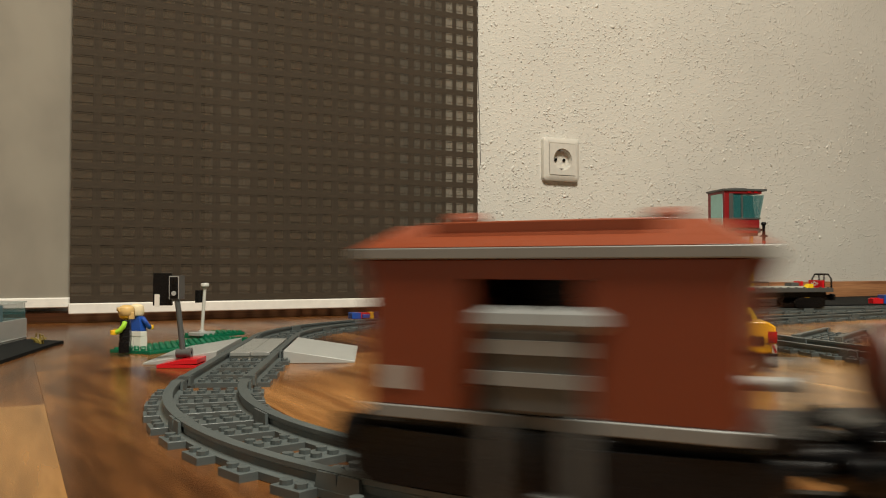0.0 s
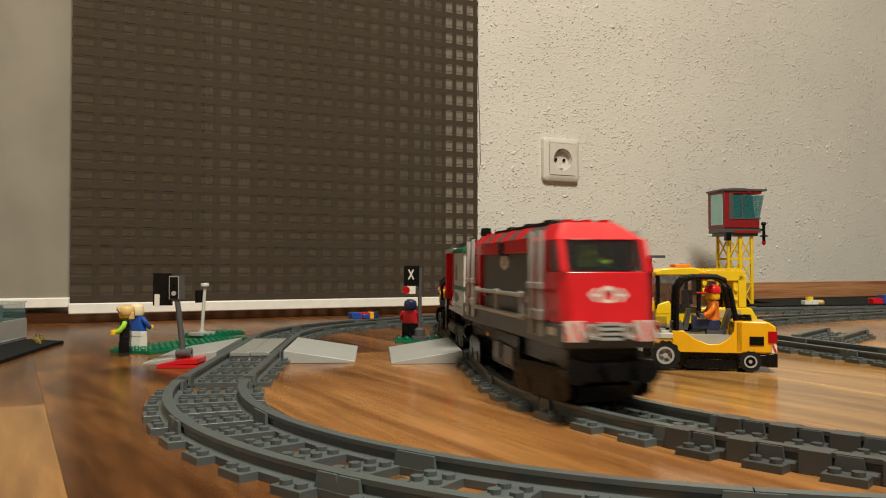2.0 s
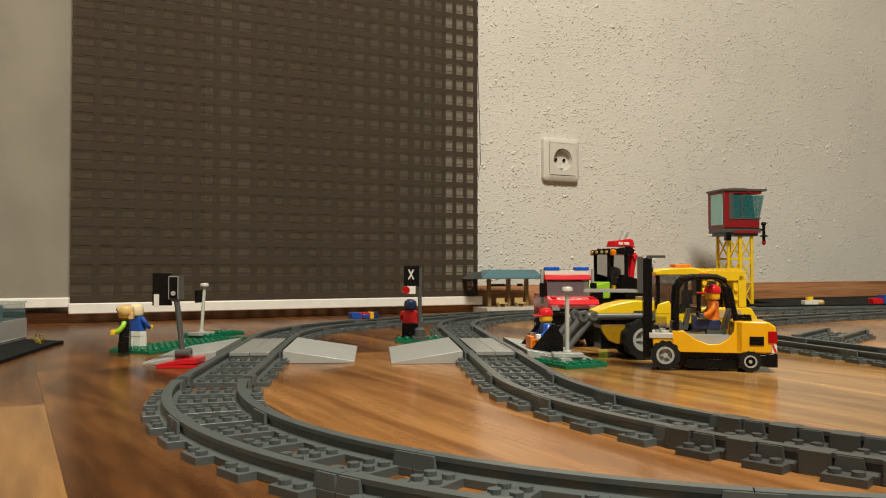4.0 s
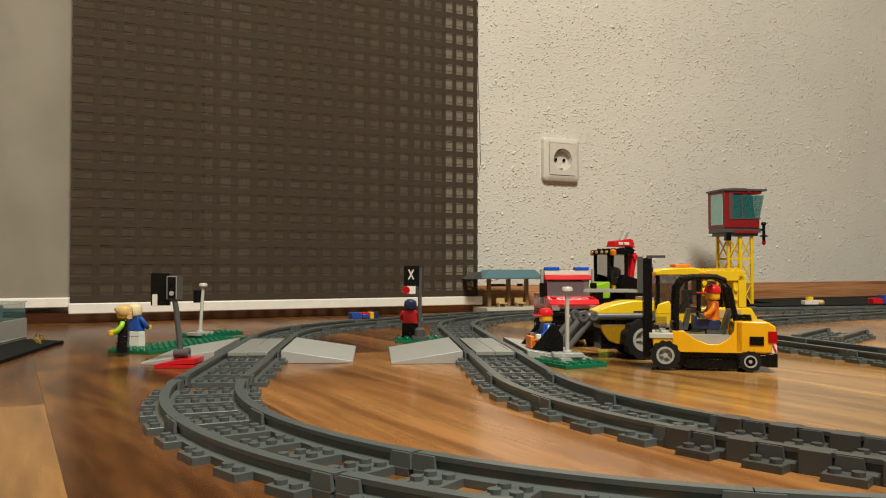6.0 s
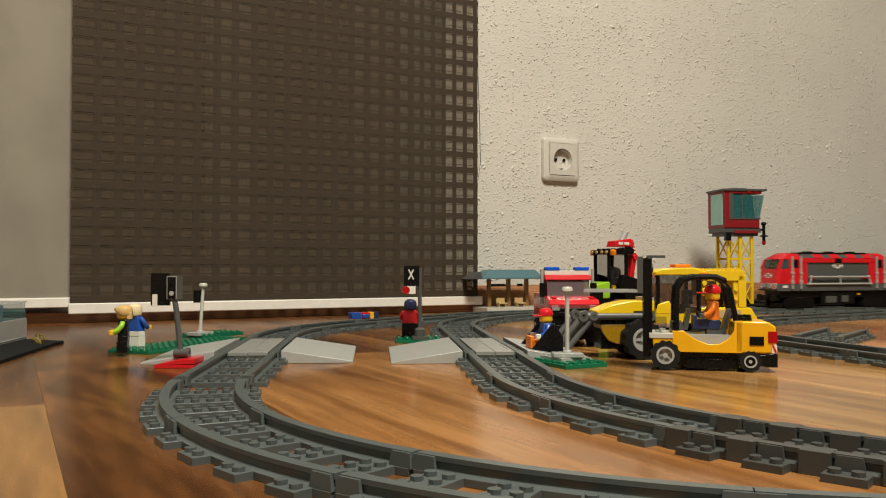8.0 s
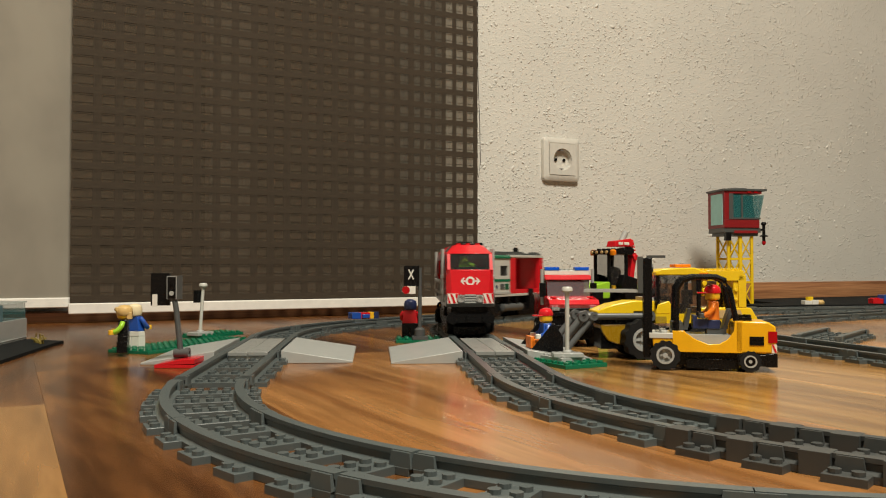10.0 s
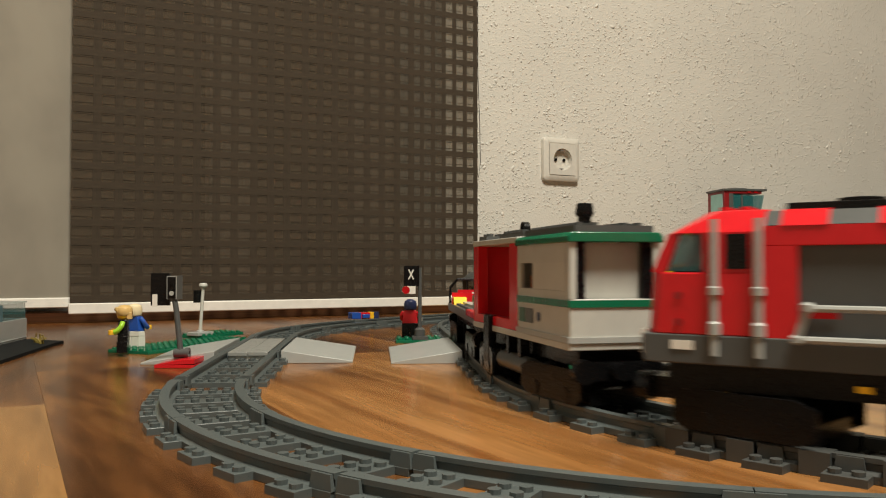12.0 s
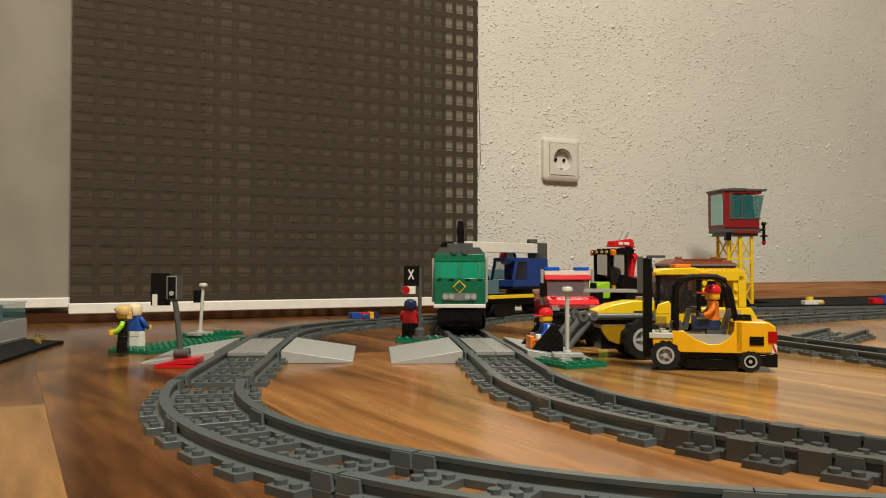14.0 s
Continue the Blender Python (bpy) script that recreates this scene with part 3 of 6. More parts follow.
def track_piece(line, s0, s1, mat=None, count=4, flex=False, label=""):
    """One plug-together track section lying on the floor."""
    mat = mat or TRACK
    mid = line.at((s0 + s1) / 2)
    tp = thing("track_section", label or "grey plastic toy railway track section on the floor", "toy track", mid.x, mid.y, 0, group="toy railway track")
    sh = Matrix.Translation((-mid.x, -mid.y, 0))
    for off in (-20, 20):
        g = G()
        rail_section(line, s0 + 0.25, s1 - 0.25, off, g)
        part("rail", g.turned(sh), mat, tp)
    step = (s1 - s0) / count
    for k in range(count):
        s = s0 + (k + 0.5) * step
        p = line.at(s)
        d = (line.at(s + 2) - line.at(s - 2)).normalized()
        ob = part("sleeper", sleeper_mesh(mat, p.y > 900), mat, tp)
        ob.matrix_basis = pose((p.x - mid.x) * MM, (p.y - mid.y) * MM, 0, 0, 0, math.degrees(math.atan2(d.y, d.x)))
    ends = [s0 + 5, s1 - 5] if not flex else [s0 + (k + 0.5) * step for k in range(count)]
    for s in ends:
        p = line.at(s)
        d = (line.at(s + 2) - line.at(s - 2)).normalized()
        m = pose((p.x - mid.x) * MM, (p.y - mid.y) * MM, 0, 0, 0, math.degrees(math.atan2(d.y, d.x)))
        for o in (-23.3, -16.7, 16.7, 23.3):
            part("joint_clip", clip_mesh(mat, "clip"), mat, tp).matrix_basis = m @ pose(0, o * MM, 0)
        if flex:
            for o in (-20, 20):
                part("link_block", clip_mesh(mat, "link"), mat, tp).matrix_basis = m @ pose(-12 * MM, o * MM, 0)
    return tp


def lay(line, s0, s1, length=125.66, **kw):
    n = max(1, round((s1 - s0) / length))
    for i in range(n):
        track_piece(line, s0 + (s1 - s0) * i / n, s0 + (s1 - s0) * (i + 1) / n, **kw)


# outer line: near curve, crossing straight, then two bends to run beside the back straight
T3B = T3 + 315 * NY
C4 = T3B + RAD * EX
A4 = radians(45)
P4 = C4 - RAD * EX * math.cos(A4) + RAD * NY * math.sin(A4)
D4 = EX * math.sin(A4) + NY * math.cos(A4)
P5 = P4 + 190 * D4
R4 = Vector((D4.y, -D4.x))
C5 = P5 + RAD * R4
A5 = math.atan2(-R4.y, -R4.x)
ARC5 = arc(C5, A5, A5 - radians(34), n=20)
D5 = Vector((math.cos(A5 - radians(34) - math.pi / 2), math.sin(A5 - radians(34) - math.pi / 2)))
P6 = ARC5[-1] + 900 * D5
OUT_NEAR = C3 - RAD * NY
OUTER = Line([P6] + ARC5[::-1] + [P5, P4] + arc(C4, AX + math.pi - A4, AX + math.pi, n=30)[0:] + [T3] + arc(C3, AX + math.pi, AX + 1.5 * math.pi) + [OUT_NEAR + 300 * EX])


def build_tracks():
    q2, q = K2 * RAD, math.pi / 2 * RAD
    lay(MAIN, 0, 880, 128)
    lay(MAIN, 880, S_T2)
    s = S_T2
    lay(MAIN, s, s + LS, 128)
    lay(MAIN, s + LS, s + LS + q * 0.36, 95, count=3)
    lay(MAIN, s + LS + q * 0.36, s + LS + q, 126, mat=TRACKD, flex=True, label="dark grey flexible toy track section with jointed rails")
    lay(MAIN, s + LS + q, LAP, 128)
    n5 = 900 + radians(34) * RAD
    lay(OUTER, 0, 900, 128)
    lay(OUTER, 900, n5)
    lay(OUTER, n5, n5 + 190, 128)
    k = n5 + 190
    lay(OUTER, k, k + A4 * RAD)
    k += A4 * RAD
    lay(OUTER, k, k + 315, 128)
    k += 315
    ph = 13.0
    lay(OUTER, k + ph, k + q + ph)
    lay(OUTER, k + q + ph, OUTER.s[-1], 128)
    # siding that leaves the back straight and bends towards the near side
    c4, d4 = Vector((640, 873)), radians(285)
    pts = arc(c4, radians(122), radians(195), n=40)
    dA = Vector((math.cos(radians(32)), math.sin(radians(32))))
    dB = Vector((math.cos(d4), math.sin(d4)))
    sid = Line([pts[0] + 300 * dA] + pts + [pts[-1] + 330 * dB])
    ln = radians(73) * RAD
    lay(sid, 0, 300, 128)
    lay(sid, 300, 300 + ln)
    lay(sid, 300 + ln, 300 + ln + 330, 128)
    loose = Line([Vector((376, 822)), Vector((376, 822)) + 128 * Vector((0.62, 0.78))])
    track_piece(loose, 0.5, 127.5, label="loose grey toy track piece lying inside the loop")


def crossing(line, s, label):
    """A level crossing: tiles between the rails and a ramp on either side."""
    p = line.at(s)
    d = (line.at(s + 2) - line.at(s - 2)).normalized()
    c = thing("level_crossing", label, "level crossing", p.x, p.y, 0, math.degrees(math.atan2(d.y, d.x)), group="level crossings")
    for k in (-1, 1):
        part("tile", G().box(-63.5 if k < 0 else -63.5, 0.2 if k > 0 else -15.8, 6.4, 63.5, 15.8 if k > 0 else -0.2, 9.5), TILE_GREY, c, round_=0.3)
    part("tile_base", G().box(-62, -15.5, 3.3, 62, 15.5, 6.3), MGREY, c)
    for sg in (-1, 1):
        y0, y1 = sg * 26.5, sg * 84
        low = [(-64, y0), (64, y0), (64, y1), (-64, y1)]
        g = G()
        vs = [(x, y, 0) for x, y in low] + [(-64, y0, 10.5), (64, y0, 10.5), (64, y1, 1.6), (-64, y1, 1.6)]
        g.add(vs, [(0, 1, 2, 3), (4, 5, 6, 7)] + [(i, (i + 1) % 4, 4 + (i + 1) % 4, 4 + i) for i in range(4)])
        part("ramp", g, LGREY, c, round_=0.4)
    return c


# ---- trains ----
def bogie(parent, x, name="bogie"):
    """A two-axle truck: frame, axle boxes and four wheels."""
    b = part(name, G().box(-27, -17, 9.5, 27, 17, 17).prism([(-30, 13), (-24, 10), (24, 10), (30, 13), (30, 24), (22, 27), (-22, 27), (-30, 24)], -24.4, -22.8).prism([(-30, 13), (-24, 10), (24, 10), (30, 13), (30, 24), (22, 27), (-22, 27), (-30, 24)], 22.8, 24.4).cyl(-15, -25, 14, 4, 1.5, "y").cyl(15, -25, 14, 4, 1.5, "y").cyl(-15, 23.5, 14, 4, 1.5, "y").cyl(15, 23.5, 14, 4, 1.5, "y"), BLACK, parent, at=pose(x * MM, 0, 9 * MM))
    b.matrix_basis = pose(x * MM, 0, 0)
    for sx in (-15, 15):
        g = G()
        for sg in (-1, 1):
            g.cyl(sx, sg * 20 - 2.6, 17.4, 8.4, 5.2, "y", 20)
            g.cyl(sx, sg * 15.6 - 1.2, 17.4, 9.6, 2.4, "y", 20)
        g.cyl(sx, -20, 17.4, 2.2, 40, "y", 8)
        part("wheel", g, RUBBER, b)
    return b



def cbuffers(t, half, z=27):
    """Coupling beams with magnet buffers at both ends."""
    for sg in (-1, 1):
        g = G().box(min(sg * (half - 14), sg * half), -16, z - 5, max(sg * (half - 14), sg * half), 16, z + 4)
        g.cyl(sg * half, -18, z, 6.0, sg * 5, "x", 14).cyl(sg * half, 18, z, 6.0, sg * 5, "x", 14)
        g.cyl(sg * half, 0, z, 4.2, sg * 8, "x", 12)
        part("coupling", g, BLACK, t)


def emblem(g, y, x, z, w, face="y"):
    """A ring between two arrowheads, as flat raised bars; face y: on a side, x: on a front."""
    k = len(g.v)
    g.ring(0, 0, 0, w * 0.13, w * 0.23, 0.5, "y", 16)
    for sg in (-1, 1):
        g.box(min(sg * w * 0.2, sg * w * 0.42), 0, -w * 0.035, max(sg * w * 0.2, sg * w * 0.42), 0.5, w * 0.035)
        g.prism([(sg * w * 0.5, 0), (sg * w * 0.34, w * 0.17), (sg * w * 0.27, w * 0.17), (sg * w * 0.40, 0), (sg * w * 0.27, -w * 0.17), (sg * w * 0.34, -w * 0.17)], 0, 0.5, "y")
    m = Matrix.Translation((x, y, z))
    if face == "x":
        m = m @ Matrix.Rotation(radians(90), 4, "Z")
    g.turned(m, k)
    return g


def loco_red():
    t = thing("toy_locomotive", "red and dark grey toy diesel locomotive with white arrow emblem", "toy train", group="red toy train")
    H, C = 124, 76
    prof = [(-H, 38), (H, 38), (H + 1.5, 42), (H + 1.5, 50), (-H - 1.5, 50), (-H - 1.5, 42)]
    part("skirt", G().prism(prof, -24.6, 24.6), DGREY, t, "dark grey lower skirt", round_=0.6)
    part("underframe", G().box(-H + 8, -19, 27, H - 8, 19, 38), BLACK, t, "black underframe")
    part("battery_box", G().box(-34, -22, 15, 34, 22, 37).box(-30, -23, 17, 12, 23, 30), BLACK, t, "black battery box", round_=0.6)
    each("box_cover", G().box(-20, -23.8, 19, -6, -23.1, 30).box(-20, 23.1, 19, -6, 23.8, 30).box(4, -23.4, 18, 26, -22.2, 29).box(4, 22.2, 18, 26, 23.4, 29), DGREY, t)
    each("marker_lamp", G().box(-44, -24, 31, -39, -23, 33.5).box(-44, 23, 31, -39, 24, 33.5), AMBER, t)
    for sg in (-1, 1):
        fx = lambda pts: [(sg * x, z) for x, z in pts]
        span = lambda a, b: (min(sg * a, sg * b), max(sg * a, sg * b))
        # nose with chamfered corners
        low = [(C, -24), (H - 4, -24), (H, -19), (H, 19), (H - 4, 24), (C, 24)]
        high = [(C, -24), (H - 7, -24), (H - 2, -20), (H - 2, 20), (H - 7, 24), (C, 24)]
        turn = Matrix.Diagonal((sg, 1, 1, 1))
        cab = part("cab", G().hexa(low, 50, high, 75.5).turned(turn), RED, t, "red cab with slanted nose", round_=0.6)
        low = [(C, -24), (H - 12, -24), (H - 9, -20), (H - 9, 20), (H - 12, 24), (C, 24)]
        high = [(C, -15.5), (H - 30, -15.5), (H - 24, -12), (H - 24, 12), (H - 30, 15.5), (C, 15.5)]
        roof = part("cab_roof", G().hexa(low, 91.5, high, 101).turned(turn), RED, cab, round_=0.6)
        each("roof_stud", G().studs([sg * (C + 10), sg * (C + 18)], (-10, 0, 10), 101), RED, cab)
        for y0, y1 in ((-24, -20.5), (20.5, 24)):
            part("front_pillar", G().prism(fx([(H - 8, 75.5), (H - 2.5, 75.5), (H - 9.5, 91.5), (H - 14, 91.5)]), y0 * 0.96, y1 * 0.96), RED, cab)
            part("door_pillar", G().prism(fx([(C, 75.5), (H - 24, 75.5), (H - 24, 91.5), (C, 91.5)]), y0, y1), RED, cab)
        part("bulkhead", G().box(span(C, C + 6)[0], -20.5, 75.5, span(C, C + 6)[1], 20.5, 91.5), RED, cab)
        part("windscreen", G().prism(fx([(H - 3.2, 76), (H - 2.0, 76), (H - 9.2, 91), (H - 10.4, 91)]), -20, 20), CLEAR, cab, "clear windscreen")
        for y in (-22.8, 22):
            part("side_window", G().prism(fx([(H - 24, 76), (H - 9, 76), (H - 15, 91), (H - 24, 91)]), y, y + 0.8), TEALGL, cab)
        part("cab_console", G().box(span(H - 20, H - 9)[0], -16, 75.4, span(H - 20, H - 9)[1], 16, 78), BLACK, cab)
        if sg > 0:
            part("driver_bulk", G().box(98, -10, 75.6, 108, 0, 84).cyl(104, -5, 84, 4.4, 5).tube([(106, -9, 82), (111, -3, 86)], 2.2).tube([(106, -1, 82), (111, 5, 79)], 2.2), LIME, cab, "lime green shapes in the cab")
        a, b = span(H + 0.6, H + 2.2)
        for y in (-18, 18):
            plate = part("warning_plate", G().box(a, y - 5.2, 41.5, b, y + 5.2, 51.5), WHITE, cab, "white warning plate with red stripes")
            for k in (-1, 0, 1):
                q = y + k * 5.2
                e = sg * (H + 2.5)
                g = G().add([(e, max(min(q + dy, y + 5.1), y - 5.1), z) for dy, z in ((-2.6, 51.2), (-0.2, 51.2), (3.4, 41.8), (1.0, 41.8))], [(0, 1, 2, 3)])
                part("stripe", g, RED, plate)
        for y in (-9.5, 9.5):
            part("headlight", G().ring(sg * (H + 1), y, 46.5, 2.6, 4.0, sg * 2.6, "x", 18).cyl(sg * (H + 1), y, 46.5, 2.6, sg * 1.4, "x", 16), CHROME, cab)
        for z in (42.8, 45.2, 47.6, 50.0):
            part("grille_bar", G().box(span(H, H + 2.6)[0], -5.6, z - 0.7, span(H, H + 2.6)[1], 5.6, z + 0.7), LGREY, cab)
        part("front_emblem", emblem(G(), 0, sg * (H - 0.9) + (0.1 if sg > 0 else -0.4), 64, 20, "x"), WHITE, cab, "white arrow emblem")
        for y in (-24.5, 24.1):
            part("door_panel", G().box(span(C + 6, C + 15)[0], y, 77, span(C + 6, C + 15)[1], y + 0.4, 91), BLACK, cab, "dark door window")
            part("maker_plate", G().box(span(104, 113)[0], y - 0.6 if y < 0 else y + 0.5, 43.8, span(104, 113)[1], y - 0.1 if y < 0 else y + 1.0, 47.6), WHITE, cab)
        for x in (78, 95):
            for y in (-26.2, 26.2):
                part("handrail", G().tube([(sg * x, y, 42), (sg * x, y, 97)], 1.6).lathe(sg * x, y, 50, [(1.6, 0), (2.5, 0.6), (2.5, 5), (1.6, 6)], 10).lathe(sg * x, y, 66, [(1.6, 0), (2.5, 0.6), (2.5, 3.4), (1.6, 4)], 10), LGREY, cab, "light grey grab pole")
                part("rail_clip", G().box(sg * x - 1.8, min(y, y * 0.9), 67, sg * x + 1.8, max(y, y * 0.9), 70), RED, cab)
        each("jack_pad", G().cyl(sg * (H - 14), -24.4, 55, 1.6, -0.5, "y").cyl(sg * (H - 14), 24.4, 55, 1.6, 0.5, "y").cyl(sg * (H - 14), -24.4, 66, 1.6, -0.5, "y").cyl(sg * (H - 14), 24.4, 66, 1.6, 0.5, "y"), DKRED, cab)
    part("engine_room", G().box(-C, -21.5, 50, C, 21.5, 90), DGREY, t, "dark grey engine room panels")
    for y0, y1 in ((-24, -21.5), (21.5, 24)):
        part("frame_band", G().box(-C, y0, 86, C, y1, 94), RED, t, "red band over the side panel", round_=0.4)
        each("frame_post", G().box(-C, y0, 50, -64, y1, 86).box(64, y0, 50, C, y1, 86), RED, t)
        part("side_vent", G().box(-7, y0 - 0.3, 85, 7, y1 + 0.3, 93), BLACK, t)
        each("panel_print", G().box(-60, y0 + 1.5, 58, -50, y1 - 1.5, 61).box(48, y0 + 1.5, 58, 58, y1 - 1.5, 61), REDGL, t)
    part("roof", G().prism([(-24, 94), (24, 94), (18, 100), (-18, 100)], -C, C, "x"), DGREY, t, "dark roof with red stripes")
    for x in (-70, -36, -2, 32):
        for sg in (-1, 1):
            part("roof_stripe", G().prism([(sg * 24.5, 93.8), (sg * 18.2, 100.5), (sg * 12, 100.6), (sg * 12, 99.6), (sg * 17.4, 99.4), (sg * 23.4, 93.8)], x, x + 17, "x"), RED, t)
    part("roof_ridge", G().box(-70, -12, 100, 70, 12, 103.5), BLACK, t, round_=0.4)
    each("roof_fan", G().lathe(-44, 0, 103.5, [(9, 0), (9, 1.6), (6, 2)], 18).lathe(0, 0, 103.5, [(9, 0), (9, 1.6), (6, 2)], 18).lathe(44, 0, 103.5, [(9, 0), (9, 1.6), (6, 2)], 18), BLACK, t)
    for y in (-22.2, 21.7):
        part("side_emblem", emblem(G(), y, 0, 81, 22), WHITE, t, "white arrow emblem")
    for y in (-26.8, 26.8):
        g = G().tube([(-62, y, 62), (62, y, 62)], 1.4).tube([(-66, y, 50), (66, y, 50)], 1.5)
        for x, lean in ((-60, -4), (0, -2), (58, 3)):
            g.tube([(x + lean, y, 50), (x, y, 62)], 1.4)
            g.lathe(x, y, 60, [(1, 0), (2.6, 1), (2.6, 3.4), (1, 4.4)], 10).lathe(x + lean, y, 48, [(1, 0), (2.5, 1), (2.5, 3), (1, 4)], 10)
        part("side_railing", g, LGREY, t, "light grey side railing")
    cbuffers(t, H)
    return t, [bogie(t, 80), bogie(t, -80)]


def cabin_wagon():
    t = thing("toy_wagon", "toy wagon with red open bay and grey green-striped cabin", "toy train", group="red toy train")
    H, M = 88, 8
    part("underframe", G().box(-H + 6, -17, 28, H - 6, 17, 37), BLACK, t)
    for y in (-21.5, 21.5):
        part("side_tank", G().lathe(-26, y, 21.5, [(3, 0), (5.4, 1), (5.4, 53), (3, 54)], 16, "x"), DGREY, t, "dark grey tank under the floor", smooth=True)
        part("tank_bracket", G().box(-12, y - 3, 21, -8, y + 3, 37).box(10, y - 3, 21, 14, y + 3, 37), BLACK, t)
        part("step_box", G().box(-54, min(y, y * 1.25), 17, -42, max(y, y * 1.25), 47), BLACK, t, "black step box", round_=0.5)
    part("floor_plate", G().box(-H, -24.5, 37, H, 24.5, 40.5), MGREY, t, "pale grey floor plate", round_=0.4)
    # red bay: end wall, pillars and sills
    part("end_wall", G().box(-H, -24, 40.5, -H + 4, 24, 92), RED, t, "red end wall", round_=0.4)
    for x0, x1 in ((-H + 4, -H + 11), (-8, M)):
        for y0, y1 in ((-24, -17), (17, 24)):
            part("bay_pillar", G().box(x0, y0, 40.5, x1, y1, 92), RED, t, round_=0.4)
    part("front_sill", G().box(-H + 11, -24, 40.5, -8, -16, 46.5), RED, t, round_=0.4)
    part("back_sill", G().box(-H + 11, 16, 40.5, -8, 24, 46.5), RED, t, round_=0.4)
    part("load_box", G().prism([(-34, 40.6), (-14, 40.6), (-16, 50), (-30, 52)], -12, 8), DKRED, t, "dark red wedge in the bay", round_=0.5)
    part("bay_roof", G().box(-H, -24.5, 92, M, 24.5, 95.5), MGREY, t, "pale grey roof plate", round_=0.4)
    for x0, x1, xs in ((-H, -H + 18, (-H + 5, -H + 13)), (-40, M - 2, (-36, -28, -20, -12, -4))):
        part("roof_plate", G().box(x0, -20, 95.5, x1, 20, 98.7).studs(xs, (-16, -8, 8, 16), 98.7), DGREY, t)
    # cabin
    for sg in (-1, 1):
        ys = sorted((sg * 20.5, sg * 24))
        w = part("cabin_wall", G().box(M, ys[0], 40.5, H - 5, ys[1], 66), MGREY, t, "pale grey cabin side", round_=0.4)
        part("wall_head", G().box(M, ys[0], 80, H - 5, ys[1], 90), MGREY, w)
        part("wall_panel", G().box(34, ys[0], 66, H - 5, ys[1], 80), MGREY, w)
        part("wall_panel", G().box(M, ys[0], 66, M + 6, ys[1], 80), MGREY, w)
        part("window_pane", G().box(M + 6, sg * 22 - 0.4, 66, 34, sg * 22 + 0.4, 80), SMOKE, w, "brownish clear window")
        part("green_stripe", G().box(M, min(sg * 24.05, sg * 24.6), 58, H, max(sg * 24.05, sg * 24.6), 61.5), GREEN, w, "green stripe")
        q = sorted((sg * 24.05, sg * 24.45))
        part("side_panel", G().box(M + 4, q[0], 47, M + 14, q[1], 55), DKGREEN, w, "dark printed panel")
        part("side_panel", G().box(M + 16, q[0], 47, M + 27, q[1], 55), DGREY, w)
        part("round_mark", G().cyl(M + 36, q[0], 51, 2.6, 0.45, "y"), NAVY, w)
        part("corner_post", G().box(H - 4, min(sg * 20.5, sg * 24), 62, H, max(sg * 20.5, sg * 24), 90), MGREY, t, "pale grey corner post")
        part("corner_glass", G().box(H - 3, min(sg * 15.5, sg * 20.4), 62, H - 1.5, max(sg * 15.5, sg * 20.4), 90), BLACK, t, "black narrow corner window")
    part("bay_partition", G().box(M, -20.5, 40.5, M + 3, 20.5, 90), MGREY, t)
    part("front_wall", G().box(H - 5, -24, 40.5, H, 24, 62), MGREY, t, "pale grey lower front wall", round_=0.4)
    part("front_stripe", G().box(H + 0.05, -24.6, 58, H + 0.6, 24.6, 61.5), GREEN, t)
    part("front_panel", G().box(H - 9, -15.5, 62, H - 6, 15.5, 90), MGREY, t, "pale recessed front panel")
    part("skirt_band", G().box(M, -25, 40.6, H + 0.8, 25, 43.4), LGREY, t)
    part("cabin_seat", G().box(M + 8, -16, 60, M + 22, 16, 70), BROWN, t)
    part("counter", G().box(M + 8, -19, 66, M + 24, -15, 73), ORANGE, t, "orange pieces inside the window")
    part("cabin_roof", G().prism([(-25.4, 90), (25.4, 90), (25.4, 93), (23.4, 95), (-23.4, 95), (-25.4, 93)], M - 1, H + 1.5, "x"), GREEN, t, "green cabin roof edge", round_=0.5)
    part("roof_top", G().box(M + 4, -21, 95, H - 1, 21, 98.4).studs(range(M + 8, H - 4, 8), (-16, -8, 8, 16), 98.4, 8), DGREY, t, "dark grey studded roof top")
    part("chimney", G().cyl(50, 0, 98, 3.6, 8).lathe(50, 0, 105, [(4.4, 0), (5.0, 2), (4.2, 7)]), BLACK, t)
    part("roof_ring", G().ring(-48, -2, 102.5, 2.4, 5, 4, "y", 16).box(-51, -4, 95.5, -45, 4, 98.5), BLACK, t)
    cbuffers(t, H)
    return t, [bogie(t, 55), bogie(t, -55)]


